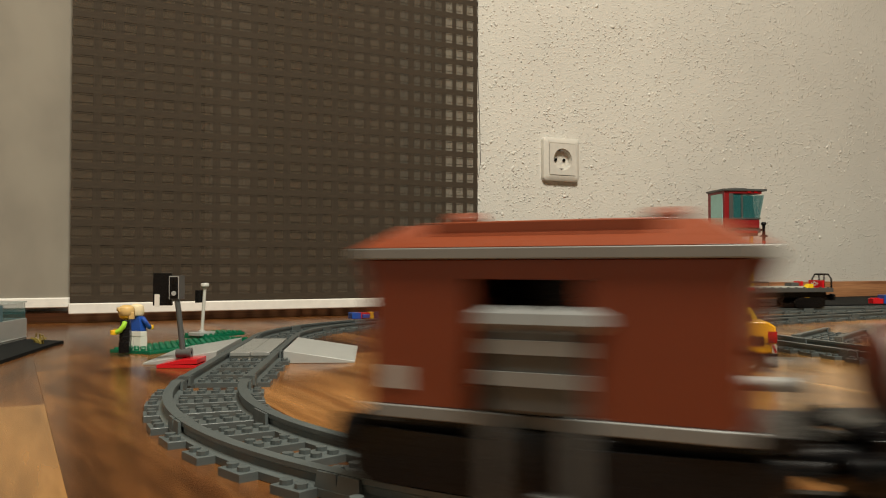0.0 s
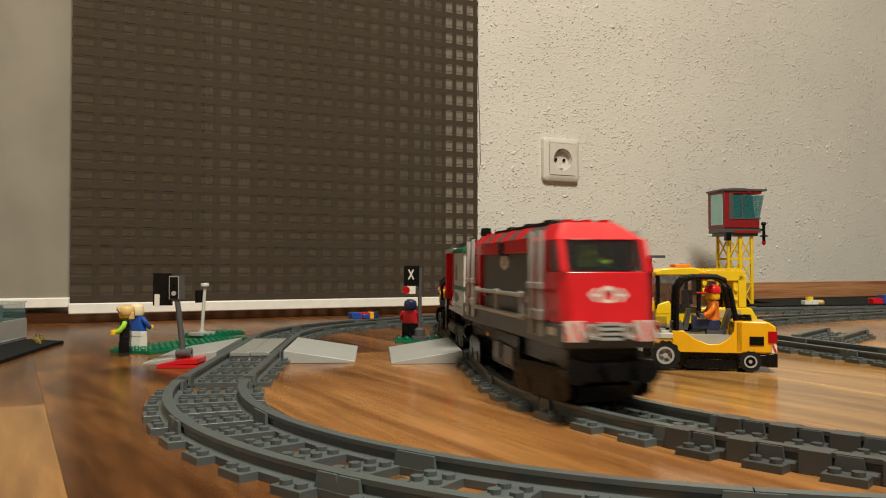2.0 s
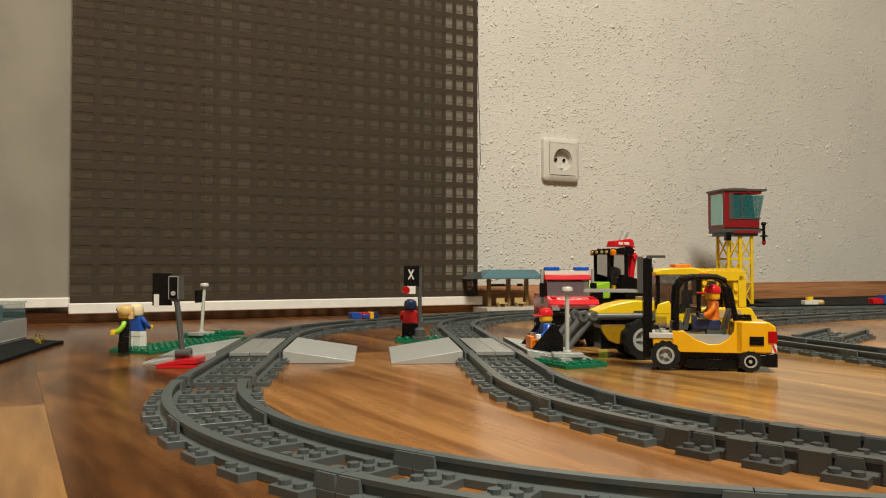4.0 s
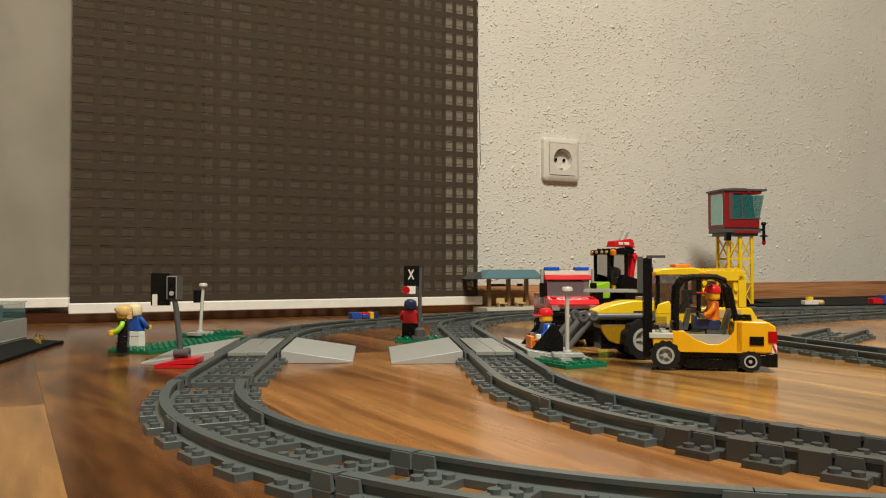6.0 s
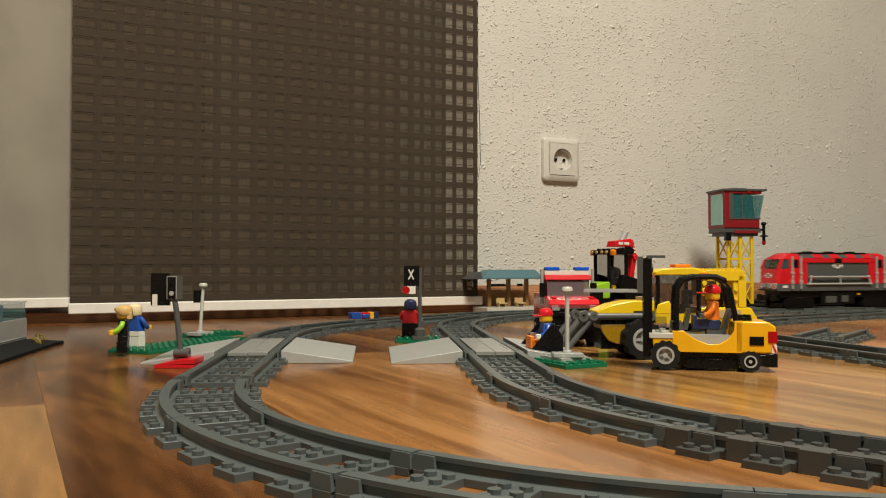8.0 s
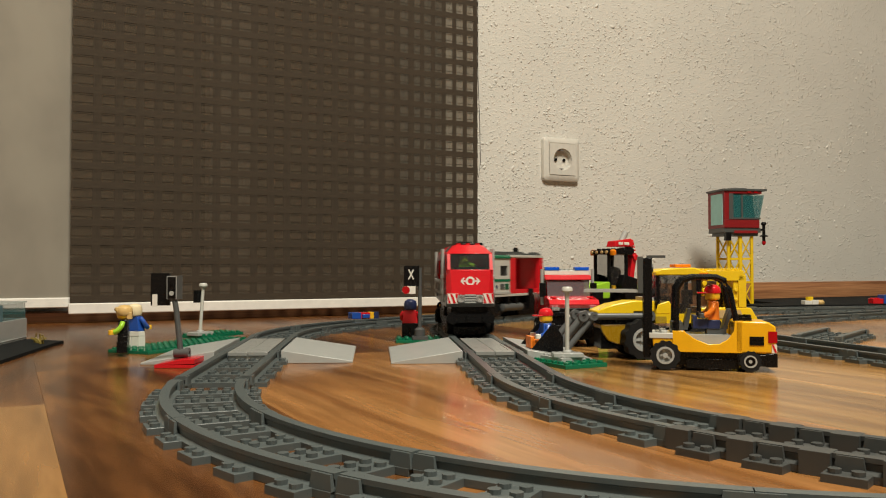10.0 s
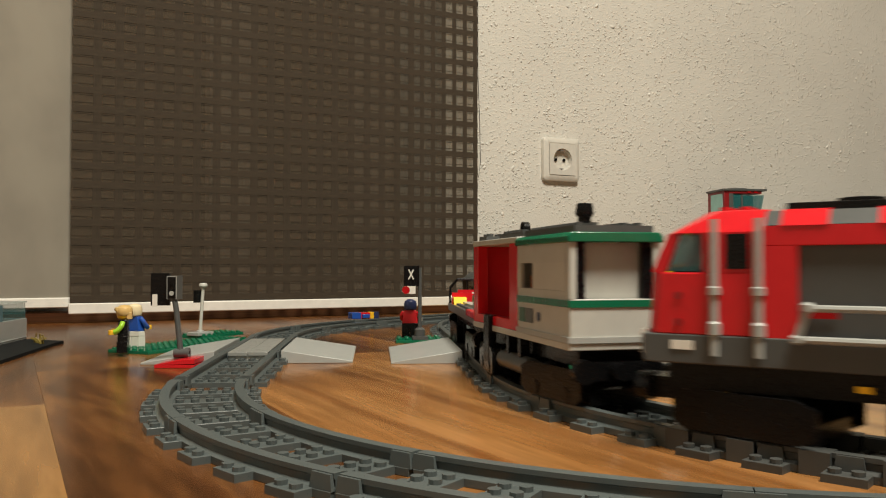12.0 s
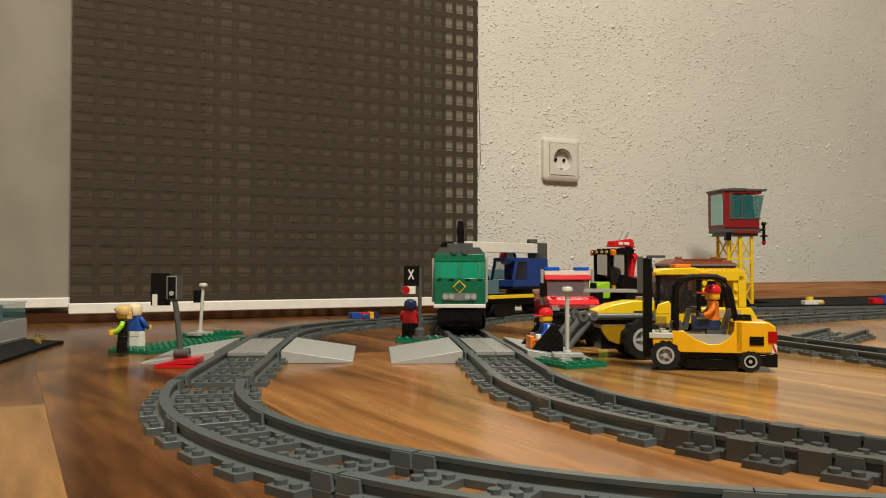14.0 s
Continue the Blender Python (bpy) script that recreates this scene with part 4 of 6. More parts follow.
def flat_wagon():
    t = thing("toy_wagon", "dark grey toy flat wagon with red plates and black railing", "toy train", group="red toy train")
    H = 112
    part("underframe", G().box(-H + 8, -16, 27, H - 8, 16, 36), BLACK, t)
    part("deck", G().box(-H, -25, 36, H, 25, 43).studs(range(-H + 7, H - 4, 16), (-20, 20), 43, 8), DGREY, t, "dark grey studded deck", round_=0.4)
    part("deck_tile", G().box(-60, -16, 43.1, 80, 16, 46), MGREY, t, "pale grey smooth deck tiles", round_=0.3)
    each("red_plate", G().box(46, -25.3, 40, 98, -19, 44.6).box(46, 19, 40, 98, 25.3, 44.6), RED, t, "red edge plate")
    part("sign_board", G().box(-H + 12, -17, 43, -H + 16, 17, 56).box(-76, -25, 43, -72, -6, 54), RED, t, "red board with white arrow emblem")
    part("sign_emblem", emblem(emblem(G(), -2, -H + 16.1, 50, 17, "x"), -25.6, -74, 49, 12), WHITE, t)
    each("yellow_block", G().prism([(-72, 43.2), (-60, 43.2), (-66, 50), (-72, 50)], -24, -12).prism([(-72, 43.2), (-60, 43.2), (-66, 50), (-72, 50)], 12, 24).box(82, -22, 43.2, 89, -14, 51), YELLOW, t)
    each("red_seat", G().box(91, -20, 43.2, 103, -6, 54).box(91, 6, 43.2, 103, 20, 54), RED, t, round_=0.5)
    part("yellow_dome", G().lathe(97, -13, 54, [(5.5, 0), (5.5, 2.5), (4.2, 5), (1.5, 6.4)], 16), YELLOW, t)
    each("deck_rack", G().tube([(10, -14, 46), (10, -14, 53), (60, -14, 53), (60, -14, 46)], 1.3).tube([(10, 14, 46), (10, 14, 53), (60, 14, 53), (60, 14, 46)], 1.3), DGREY, t)
    each("grey_block", G().box(-56, -8, 46, -40, 8, 52).box(40, -10, 46, 62, 4, 54), DGREY, t)
    g = G()
    for x in (-H + 3,):
        g.tube([(x, -23, 43), (x, -23, 58), (x, -16, 66), (x, 16, 66), (x, 23, 58), (x, 23, 43)], 1.5)
        g.tube([(x, -6, 43), (x, -6, 66)], 1.2).tube([(x, 6, 43), (x, 6, 66)], 1.2)
    part("end_railing", g, BLACK, t, "black end railing")
    x = H - 3
    g = G().tube([(x, -23, 43), (x, -23, 58), (x, -16, 66), (x, 16, 66), (x, 23, 58), (x, 23, 43)], 2.0).tube([(x, -6, 43), (x, -6, 66)], 1.6).tube([(x, 6, 43), (x, 6, 66)], 1.6)
    part("end_railing", g, BLACK, t)
    cbuffers(t, H)
    return t, [bogie(t, 65), bogie(t, -65)]


def stretch(t, z0, k):
    """Make the upper body of a vehicle taller above a height in millimetres."""
    for ob in t.children_recursive:
        for v in ob.data.vertices:
            if v.co.z > z0 * MM:
                v.co.z = z0 * MM + (v.co.z - z0 * MM) * k


def loco_green():
    t = thing("toy_locomotive", "green toy diesel locomotive with white sill and yellow band", "toy train", group="green toy train")
    H, B, W = 118, 136, 27.5
    part("underframe", G().box(-B + 8, -20, 18, H - 12, 20, 34).box(H - 14, -24, 14, H - 2, 24, 32), BLACK, t)
    part("sill", G().box(-B, -W - 0.6, 34, H + 0.8, W + 0.6, 38), WHITE, t, "white sill band", round_=0.4)
    g = G().prism([(62, 38), (H - 1, 38), (H, 46), (H, 66), (62, 66)], -W, W)
    g.prism([(62, 81), (H - 7, 81), (H - 7.6, 88), (62, 88)], -W, W)
    for y0, y1 in ((-W, -W + 3.5), (W - 3.5, W), (-2, 2)):
        g.prism([(H - 5, 66), (H, 66), (H - 7, 81), (H - 11, 81)], y0, y1)
    for y0, y1 in ((-W, -W + 3), (W - 3, W)):
        g.box(62, y0, 66, 84, y1, 81)
    g.box(62, -W + 3, 66, 66, W - 3, 81)
    cab = part("cab", g, GREEN, t, "green cab with slanted windows", round_=0.6)
    part("windscreen", G().prism([(H - 1.2, 66.3), (H - 0.3, 66.3), (H - 7.3, 80.8), (H - 8.2, 80.8)], -W + 3.4, W - 3.4), GREENGL, cab, "bright green clear windscreen")
    part("side_window", G().prism([(84, 66.3), (H - 5, 66.3), (H - 11, 80.8), (84, 80.8)], -W + 0.8, -W + 1.8).prism([(84, 66.3), (H - 5, 66.3), (H - 11, 80.8), (84, 80.8)], W - 1.8, W - 0.8), GREENGL, cab)
    g = G()
    for y in (-12, 12):
        for k in (-3.3, 3.3):
            g.cyl(H - 0.5, y + k, 46, 3.0, 2.6, "x", 14)
    part("headlight", g, LGREY, cab)
    for y in (-W + 7, W - 7):
        part("screen_bar", G().prism([(H - 0.6, 66.3), (H + 0.5, 66.3), (H - 6.5, 80.8), (H - 7.6, 80.8)], y - 0.9, y + 0.9), GREEN, cab)
    each("nose_slot", G().box(H - 0.2, -24, 63.5, H + 0.5, -20, 65).box(H - 0.2, -12, 63.5, H + 0.5, -6, 65).box(H - 0.2, 6, 63.5, H + 0.5, 12, 65).box(H - 0.2, 20, 63.5, H + 0.5, 24, 65), BLACK, cab)
    part("lamp_plate", G().box(H - 0.2, -18, 42, H + 0.7, 18, 50), CRATE_GREY, cab, "grey lamp plate")
    part("seat_back", G().box(86, -8, 60, 90, 8, 76), GREEN, cab)
    k = G().box(-5, 0, -5, 5, 0.6, 5)
    k.turned(Matrix.Translation((H, 0, 57)) @ Matrix.Rotation(radians(90), 4, "Z") @ Matrix.Rotation(radians(45), 4, "Y") @ Matrix.Translation((0, -0.8, 0)))
    part("front_badge", k, YELLOW, cab, "yellow diamond badge")
    k = G().box(-4, 0, -4, 4, 0.6, 4)
    k.turned(Matrix.Translation((H, 0, 57)) @ Matrix.Rotation(radians(90), 4, "Z") @ Matrix.Rotation(radians(45), 4, "Y") @ Matrix.Translation((0, -1.2, 0)))
    part("badge_field", k, DKGREEN, cab)
    part("cab_roof", G().prism([(-W, 88), (W, 88), (W - 6, 94), (-W + 6, 94)], 58, H - 9, "x").box(70, -14, 94, 100, 14, 98).cyl(H - 14, -6, 91, 3.4, 8, "x", 12).cyl(H - 14, 6, 91, 3.4, 8, "x", 12), DGREY, cab, "dark grey cab roof with lamps")
    part("exhaust", G().cyl(62, 0, 94, 4.2, 14).lathe(62, 0, 108, [(4.2, 0), (5, 2), (3.6, 8), (3.6, 12)]), BLACK, cab)
    part("body_side", G().box(-B, -W + 2, 38, 62, W - 2, 86), DKGREEN, t, "dark green engine body", round_=0.5)
    part("yellow_band", G().box(-B, -W + 1.2, 44, 62, W - 1.2, 47), YELLOW, t)
    part("white_band", G().box(-B, -W + 1.4, 38, 62, W - 1.4, 44), WHITE, t)
    for y0, y1 in ((-W + 1.2, -W + 2.2), (W - 2.2, W - 1.2)):
        g = G()
        for i in range(8):
            g.box(-104, y0, 54 + i * 3.6, 40, y1, 56.2 + i * 3.6)
        part("side_louvre", g, BLACK, t, "black side louvres")
    part("side_emblem", emblem(emblem(G(), -W + 0.6, -32, 66, 15), W - 1.2, -32, 66, 15), WHITE, t)
    g = G().prism([(-W + 2, 86), (W - 2, 86), (W - 9, 92), (-W + 9, 92)], -B, 60, "x")
    for i in range(9):
        g.box(-120 + i * 18, -16, 92, -112 + i * 18, 16, 95.5)
    part("roof", g, DGREY, t, "dark grey ribbed roof")
    for x in (58, 108, -126):
        for y in (-W - 1.6, W + 1.6):
            part("handrail", G().tube([(x, y, 40), (x, y, 84)], 1.5), LGREY, t, "light grey grab pole")
    stretch(t, 66, 1.2)
    cbuffers(t, H, 25)
    return t, [bogie(t, 72), bogie(t, -92)]


def crane_wagon():
    t = thing("toy_crane_wagon", "toy crane wagon with yellow deck, blue cab and white boom", "toy train", group="green toy train")
    H = 96
    part("underframe", G().box(-H + 8, -16, 24, H - 8, 16, 34), BLACK, t)
    part("deck", G().box(-H, -25, 34, H, 25, 39), YELLOW, t, "yellow deck", round_=0.4)
    part("deck_top", G().box(-H + 3, -22, 39, H - 3, 22, 41), BLACK, t)
    part("tool_box", G().box(70, -20, 41, 98, 20, 58), TEAL, t)
    part("cab_base", G().cyl(0, 0, 41, 20, 5, n=20).box(-40, -22, 46, 42, 22, 50), BLACK, t)
    g = G().box(-40, -22, 50, 6, 22, 84).box(6, -22, 50, 40, 22, 58).box(6, -22, 80, 34, 22, 85).box(6, -22, 58, 9, 22, 80)
    g.prism([(30, 80), (34, 80), (41, 58), (37, 58)], -22, -19).prism([(30, 80), (34, 80), (41, 58), (37, 58)], 19, 22)
    cab = part("crane_cab", g, CRANE_BLUE, t, "dark blue crane cab", round_=0.5)
    part("cab_window", G().box(10, -21.4, 58.2, 34, -20.6, 79.8).box(10, 20.6, 58.2, 34, 21.4, 79.8), SMOKE, cab)
    each("railing", G().tube([(44, -22, 50), (44, -22, 62), (62, -22, 62), (62, -22, 41)], 1.3).tube([(-38, -24, 62), (4, -24, 62)], 1.2).tube([(-38, -24, 50), (-38, -24, 62)], 1.2).tube([(-17, -24, 50), (-17, -24, 62)], 1.2).tube([(4, -24, 50), (4, -24, 62)], 1.2), BLACK, t)
    part("reel", G().cyl(-2, -14, 86, 6.5, 10, "x", 18), BLACK, cab)
    part("reel_cap", G().lathe(6, -14, 86, [(7, 0), (9, 2), (9.5, 13), (8, 14)], 20, "x"), WHITE, cab, "white barrel with a red ring", smooth=True)
    part("cap_mark", G().ring(20, -14, 86, 4, 7, 0.7, "x", 18), RED, cab)
    part("cap_field", G().cyl(20, -14, 86, 3.6, 0.5, "x", 16), DKRED, cab)
    boom = part("boom", G().box(-50, -7, 91, 120, 7, 103).box(100, -5, 93, 150, 5, 101), WHITE, t, "white telescopic boom", round_=0.6)
    part("boom_print", G().box(70, -7.4, 95, 88, -7, 99).cyl(40, -7.5, 97, 3, 0.6, "y"), RED, boom)
    part("boom_tip", G().cyl(152, -8, 96, 6, 16, "y", 14).box(143, -7, 90, 156, 7, 94), BLACK, boom)
    part("mast", G().box(-52, -12, 84, -34, 12, 104).cyl(-43, -10, 104, 8, 5, n=16), DGREY, t, round_=0.5)
    part("work_lamp", G().cyl(-14, -9, 100, 4, 5, "x").cyl(-54, -9, 100, 4, 5, "x"), YELLOW, t)
    part("step", G().box(60, -26, 22, 64, -24, 34), LGREY, t)
    part("step", G().box(-30, -27, 18, -24, -24, 32), LGREY, t)
    stretch(t, 50, 1.2)
    cbuffers(t, H, 25)
    return t, [bogie(t, 66), bogie(t, -66)]


def tank_wagon():
    t = thing("toy_tank_wagon", "low black toy wagon carrying a reddish-brown tank", "toy train", group="green toy train")
    part("underframe", G().box(-66, -16, 22, 66, 16, 31), BLACK, t)
    part("deck", G().box(-73, -24, 31, 73, 24, 35).studs(range(-68, 72, 16), (-20, 20), 35, 8), BLACK, t, "black studded deck", round_=0.4)
    tank = part("tank", G().lathe(-66, 0, 49, [(8, 0), (12, 2), (14, 6), (14, 126), (12, 130), (8, 132)], 24, "x"), RUSTD, t, "reddish-brown round tank", smooth=True)
    for x in (-64, 61):
        part("end_ring", G().ring(x, 0, 49, 9, 13.2, 3, "x", 24), CRATE_GREY, tank, "grey end ring")
    for x in (-40, 0, 40):
        part("tank_band", G().ring(x, 0, 49, 13.6, 14.8, 4, "x", 24), RUST, tank)
        part("saddle", G().box(x - 2, -13, 35, x + 6, 13, 40), BLACK, t)
    for x in (-26, 18):
        part("tank_lid", G().lathe(x, 0, 61.5, [(6, 0), (6, 3), (4, 4.5), (1.5, 5)], 16), RUST, tank)
    cbuffers(t, 73, 25)
    return t, [bogie(t, 42), bogie(t, -42)]


def box_wagon():
    t = thing("toy_box_wagon", "reddish-brown toy box wagon with sloped roof and open door", "toy train", group="green toy train")
    H = 57
    part("underframe", G().box(-H + 6, -18, 20, H - 6, 18, 31).box(-20, -25, 12, 18, -19, 30).box(-20, 19, 12, 18, 25, 30), BLACK, t, round_=0.6)
    part("sill", G().box(-H, -25, 31, H, 25, 35), CRATE_GREY, t, "grey sill", round_=0.4)
    g = G()
    for y0, y1 in ((-24, -21), (21, 24)):
        g.box(-H, y0, 35, -22, y1, 80).box(12, y0, 35, H, y1, 80).box(-22, y0, 74, 12, y1, 80)
        g.prism([(-H, 80), (-H - 4, 80), (-H, 72)], y0, y1).prism([(H, 80), (H + 4, 80), (H, 72)], y0, y1)
    g.box(-H, -21, 35, -H + 3, 21, 80).box(H - 3, -21, 35, H, 21, 80)
    part("wall", g, RUSTD, t, "reddish-brown walls", round_=0.4)
    part("inner_wall", G().box(-30, 14, 35, 22, 17, 78), BLACK, t)
    part("crate", G().box(-14, -30, 36, 14, -20, 60), DGREY, t, "grey crate in the doorway", round_=1.2)
    part("crate_slat", G().box(-15, -31, 44, 15, -30, 48).box(-15, -31, 53, 15, -30, 57), CRATE_GREY, t)
    each("crate_leg", G().box(-15, -30, 10, -9, -24, 36).box(9, -30, 10, 15, -24, 36).box(-9, -30, 10, 9, -25, 14), DGREY, t, "dark grey frame below the crate", round_=0.6)
    part("oil_drum", G().lathe(-4, -24, 12, [(8, 0), (8.6, 2), (8.6, 17), (8, 19)], 18), BLACK, t)
    for x in (-12, 0, 12):
        part("sack", G().lathe(x, -25, 59, [(5, 0), (7.5, 2.5), (6.8, 5.5), (2, 7.5)]), CRATE_GREY, t, "pale grey sack", smooth=True)
    part("roof_band", G().box(-H - 4, -26, 80, H + 4, 26, 83.5), CRATE_GREY, t, "grey band under the roof", round_=0.4)
    g = G()
    low = [(-H - 4, -26), (H + 4, -26), (H + 4, 26), (-H - 4, 26)]
    top = [(-H + 9, -16), (H - 9, -16), (H - 9, 16), (-H + 9, 16)]
    g.hexa(low, 83.5, top, 91)
    g.box(-38, -20, 86.5, 34, 20, 91.5)
    for sx in (-34, 32):
        g.lathe(sx, 0, 91, [(6, 0), (6, 2.5), (4, 4.5)])
    part("roof", g, RUST, t, "rust-orange sloped roof", round_=0.5)
    for k in range(11):
        part("roof_rib", G().box(-37 + k * 6.4, -21.5, 84.6, -34 + k * 6.4, -19.5, 88.6), RUSTD, t)
    part("hand_wheel", G().ring(H + 8, -10, 46, 5, 7.5, 2, "x", 18).cyl(H, -10, 46, 2, 9, "x").ring(H + 8, 12, 40, 3, 6, 2, "x", 16), LGREY, t, "grey hand wheel on the end")
    part("end_step", G().box(H, -22, 30, H + 14, 22, 34).tube([(H + 12, -20, 34), (H + 12, -20, 50), (H + 1, -20, 56)], 1.2).tube([(H + 12, 20, 34), (H + 12, 20, 50), (H + 1, 20, 56)], 1.2), BLACK, t, "black end platform with rails")
    part("notice", G().box(-H + 6, -24.5, 40, -H + 14, -24.05, 47), LGREY, t)
    cbuffers(t, H + 8, 24)
    return t, [bogie(t, 34), bogie(t, -34)]


RED_ROWS = [(0.0, -300), (0.1, -282), (0.3, -246), (0.6, -182), (0.9, -91), (1.2, 14), (1.5, 148), (1.8, 329), (2.0, 442), (2.2, 546), (2.4, 639), (2.6, 731), (2.8, 835),
            (3.0, 946), (3.2, 1037), (7.5, -1068), (7.7, -991), (8.2, -804), (10.3, 142), (10.6, 256), (11.0, 420), (11.5, 577), (11.8, 665), (12.1, 752), (12.3, 823),
            (12.5, 894), (12.7, 964), (13.0, 1058), (13.3, 1159), (13.5, 1249), (14.0, 1409)]


def run_length(rows, lap_after=7.2):
    ts, ss = [], []
    for t, s in rows:
        if s is None:
            continue
        ts.append(t)
        ss.append(S_T2 + s + (LAP if t > lap_after else 0))
    return np.array(ts), np.array(ss)


def smooth_interp(ts, ss, t):
    """Monotone cubic through the keyed distances."""
    h = np.diff(ts)
    d = np.diff(ss) / h
    m = np.concatenate([[d[0]], (d[:-1] * h[1:] + d[1:] * h[:-1]) / (h[1:] + h[:-1]), [d[-1]]])
    i = int(min(max(np.searchsorted(ts, t) - 1, 0), len(h) - 1))
    u = (t - ts[i]) / h[i]
    return float((2 * u ** 3 - 3 * u ** 2 + 1) * ss[i] + (u ** 3 - 2 * u ** 2 + u) * h[i] * m[i] + (3 * u ** 2 - 2 * u ** 3) * ss[i + 1] + (u ** 3 - u ** 2) * h[i] * m[i + 1])


def car_pose(at, s, b):
    a, c = at(s + b), at(s - b)
    d = a - c
    p = (a + c) / 2
    return pose(p.x * MM, p.y * MM, 0, 0, 0, math.degrees(math.atan2(d.y, d.x)))


build_room()
build_floor()
build_blinds()
build_socket()
build_tracks()
crossing(MAIN, S_T2 + 236, "grey tiled level crossing with sloped ramps over the track")
crossing(OUTER, OUTER.s[-1] - 300 - math.pi / 2 * RAD - 205, "grey tiled level crossing with sloped ramps over the track")

# ---- toy figures and small things ----
def joined(name, pieces, label, category, m, group="", round_=0.35):
    """One mesh of several colours."""
    g, mats, idx = G(), [], []
    for piece, mat in pieces:
        n0 = len(g.f)
        g.add(piece.v, piece.f)
        if mat not in mats:
            mats.append(mat)
        idx += [mats.index(mat)] * (len(g.f) - n0)
    me = bpy.data.meshes.new(name)
    me.from_pydata([(x * MM, y * MM, z * MM) for x, y, z in g.v], [], g.f)
    for mat in mats:
        me.materials.append(mat)
    me.polygons.foreach_set("material_index", idx)
    bm = bmesh.new()
    bm.from_mesh(me)
    bmesh.ops.recalc_face_normals(bm, faces=bm.faces)
    bm.to_mesh(me)
    bm.free()
    me.shade_smooth()
    me.set_sharp_from_angle(angle=radians(40))
    ob = new(name, me)
    ob.matrix_basis = m
    if round_:
        bv = ob.modifiers.new("bevel", "BEVEL")
        bv.width, bv.segments, bv.limit_method = round_ * MM, 2, "ANGLE"
    return tagged(ob, label, category, group)


def figure(label, m, legs, torso, arm, top, kind="cap", sit=False, face=None, hand=None):
    """A block-built toy figure, 40 mm high, facing +x, feet at z 0 (or seat at z 0 when sitting)."""
    face, hand = face or SKIN, hand or SKIN
    P = []
    if sit:
        P.append((G().box(-4, -7.8, 0, 4, 7.8, 6).box(4, -7.6, 0, 13, -0.4, 6).box(4, 0.4, 0, 13, 7.6, 6).box(11, -7.6, 0, 14, -0.4, 9).box(11, 0.4, 0, 14, 7.6, 9), legs))
        z = 6
    else:
        P.append((G().box(-3.6, -7.7, 0, 4.4, -0.3, 9).box(-3.6, 0.3, 0, 4.4, 7.7, 9).box(-3.8, -7.8, 9, 3.8, 7.8, 13.4), legs))
        z = 13.4
    P.append((G().hexa([(-3.8, -7.7), (3.8, -7.7), (3.8, 7.7), (-3.8, 7.7)], z, [(-3.3, -5.6), (3.3, -5.6), (3.3, 5.6), (-3.3, 5.6)], z + 12.6), torso))
    for sg in (-1, 1):
        P.append((G().tube([(0, sg * 6.6, z + 11), (0.6, sg * 8.6, z + 8), (3.4, sg * 9.0, z + 4.4), (6.4, sg * 8.4, z + 3.0)], 2.1, 8), arm))
        P.append((G().ring(8.0, sg * 8.2, z + 1.2, 1.3, 2.5, 3.6, "z", 12), hand))
    h = z + 12.6
    P.append((G().lathe(0, 0, h, [(2.4, 0), (2.4, 0.8), (4.4, 1.0), (5.1, 2.0), (5.1, 7.6), (4.3, 8.8), (2.4, 9.0)], 16), face))
    if kind == "cap":
        P.append((G().lathe(0, 0, h + 5.6, [(5.5, 0), (5.7, 1.5), (5.2, 3.8), (3.4, 5.6), (1.0, 6.2)], 16).hexa([(3.5, -4.6), (10.5, -3.4), (10.5, 3.4), (3.5, 4.6)], h + 5.4, [(3.5, -4.6), (10.5, -3.4), (10.5, 3.4), (3.5, 4.6)], h + 6.4), top))
    elif kind == "hair":
        P.append((G().lathe(-0.4, 0, h + 3.0, [(5.4, 0), (6.2, 1.2), (6.5, 4.0), (5.8, 6.6), (3.4, 8.4), (0.8, 8.8)], 14).box(-6.4, -4.8, h + 0.4, -2.6, 4.8, h + 6).tube([(3, -4, h + 8), (5.4, 0, h + 8.2), (3.6, 4.2, h + 8)], 2.0), top))
    else:
        P.append((G().lathe(0, 0, h + 0.6, [(5.6, 0), (6.2, 1.5), (6.3, 5.5), (5.4, 8.4), (3, 9.8), (0.8, 10.2)], 16), top))
    for piece, _ in P:
        piece.turned(Matrix.Scale(1.1, 4))
    return joined("toy_figure", P, label, "toy figure", m, group="toy figures")


def at(x, y, z=0, rz=0, rx=0, ry=0):
    return pose(x * MM, y * MM, z * MM, rx, ry, rz)


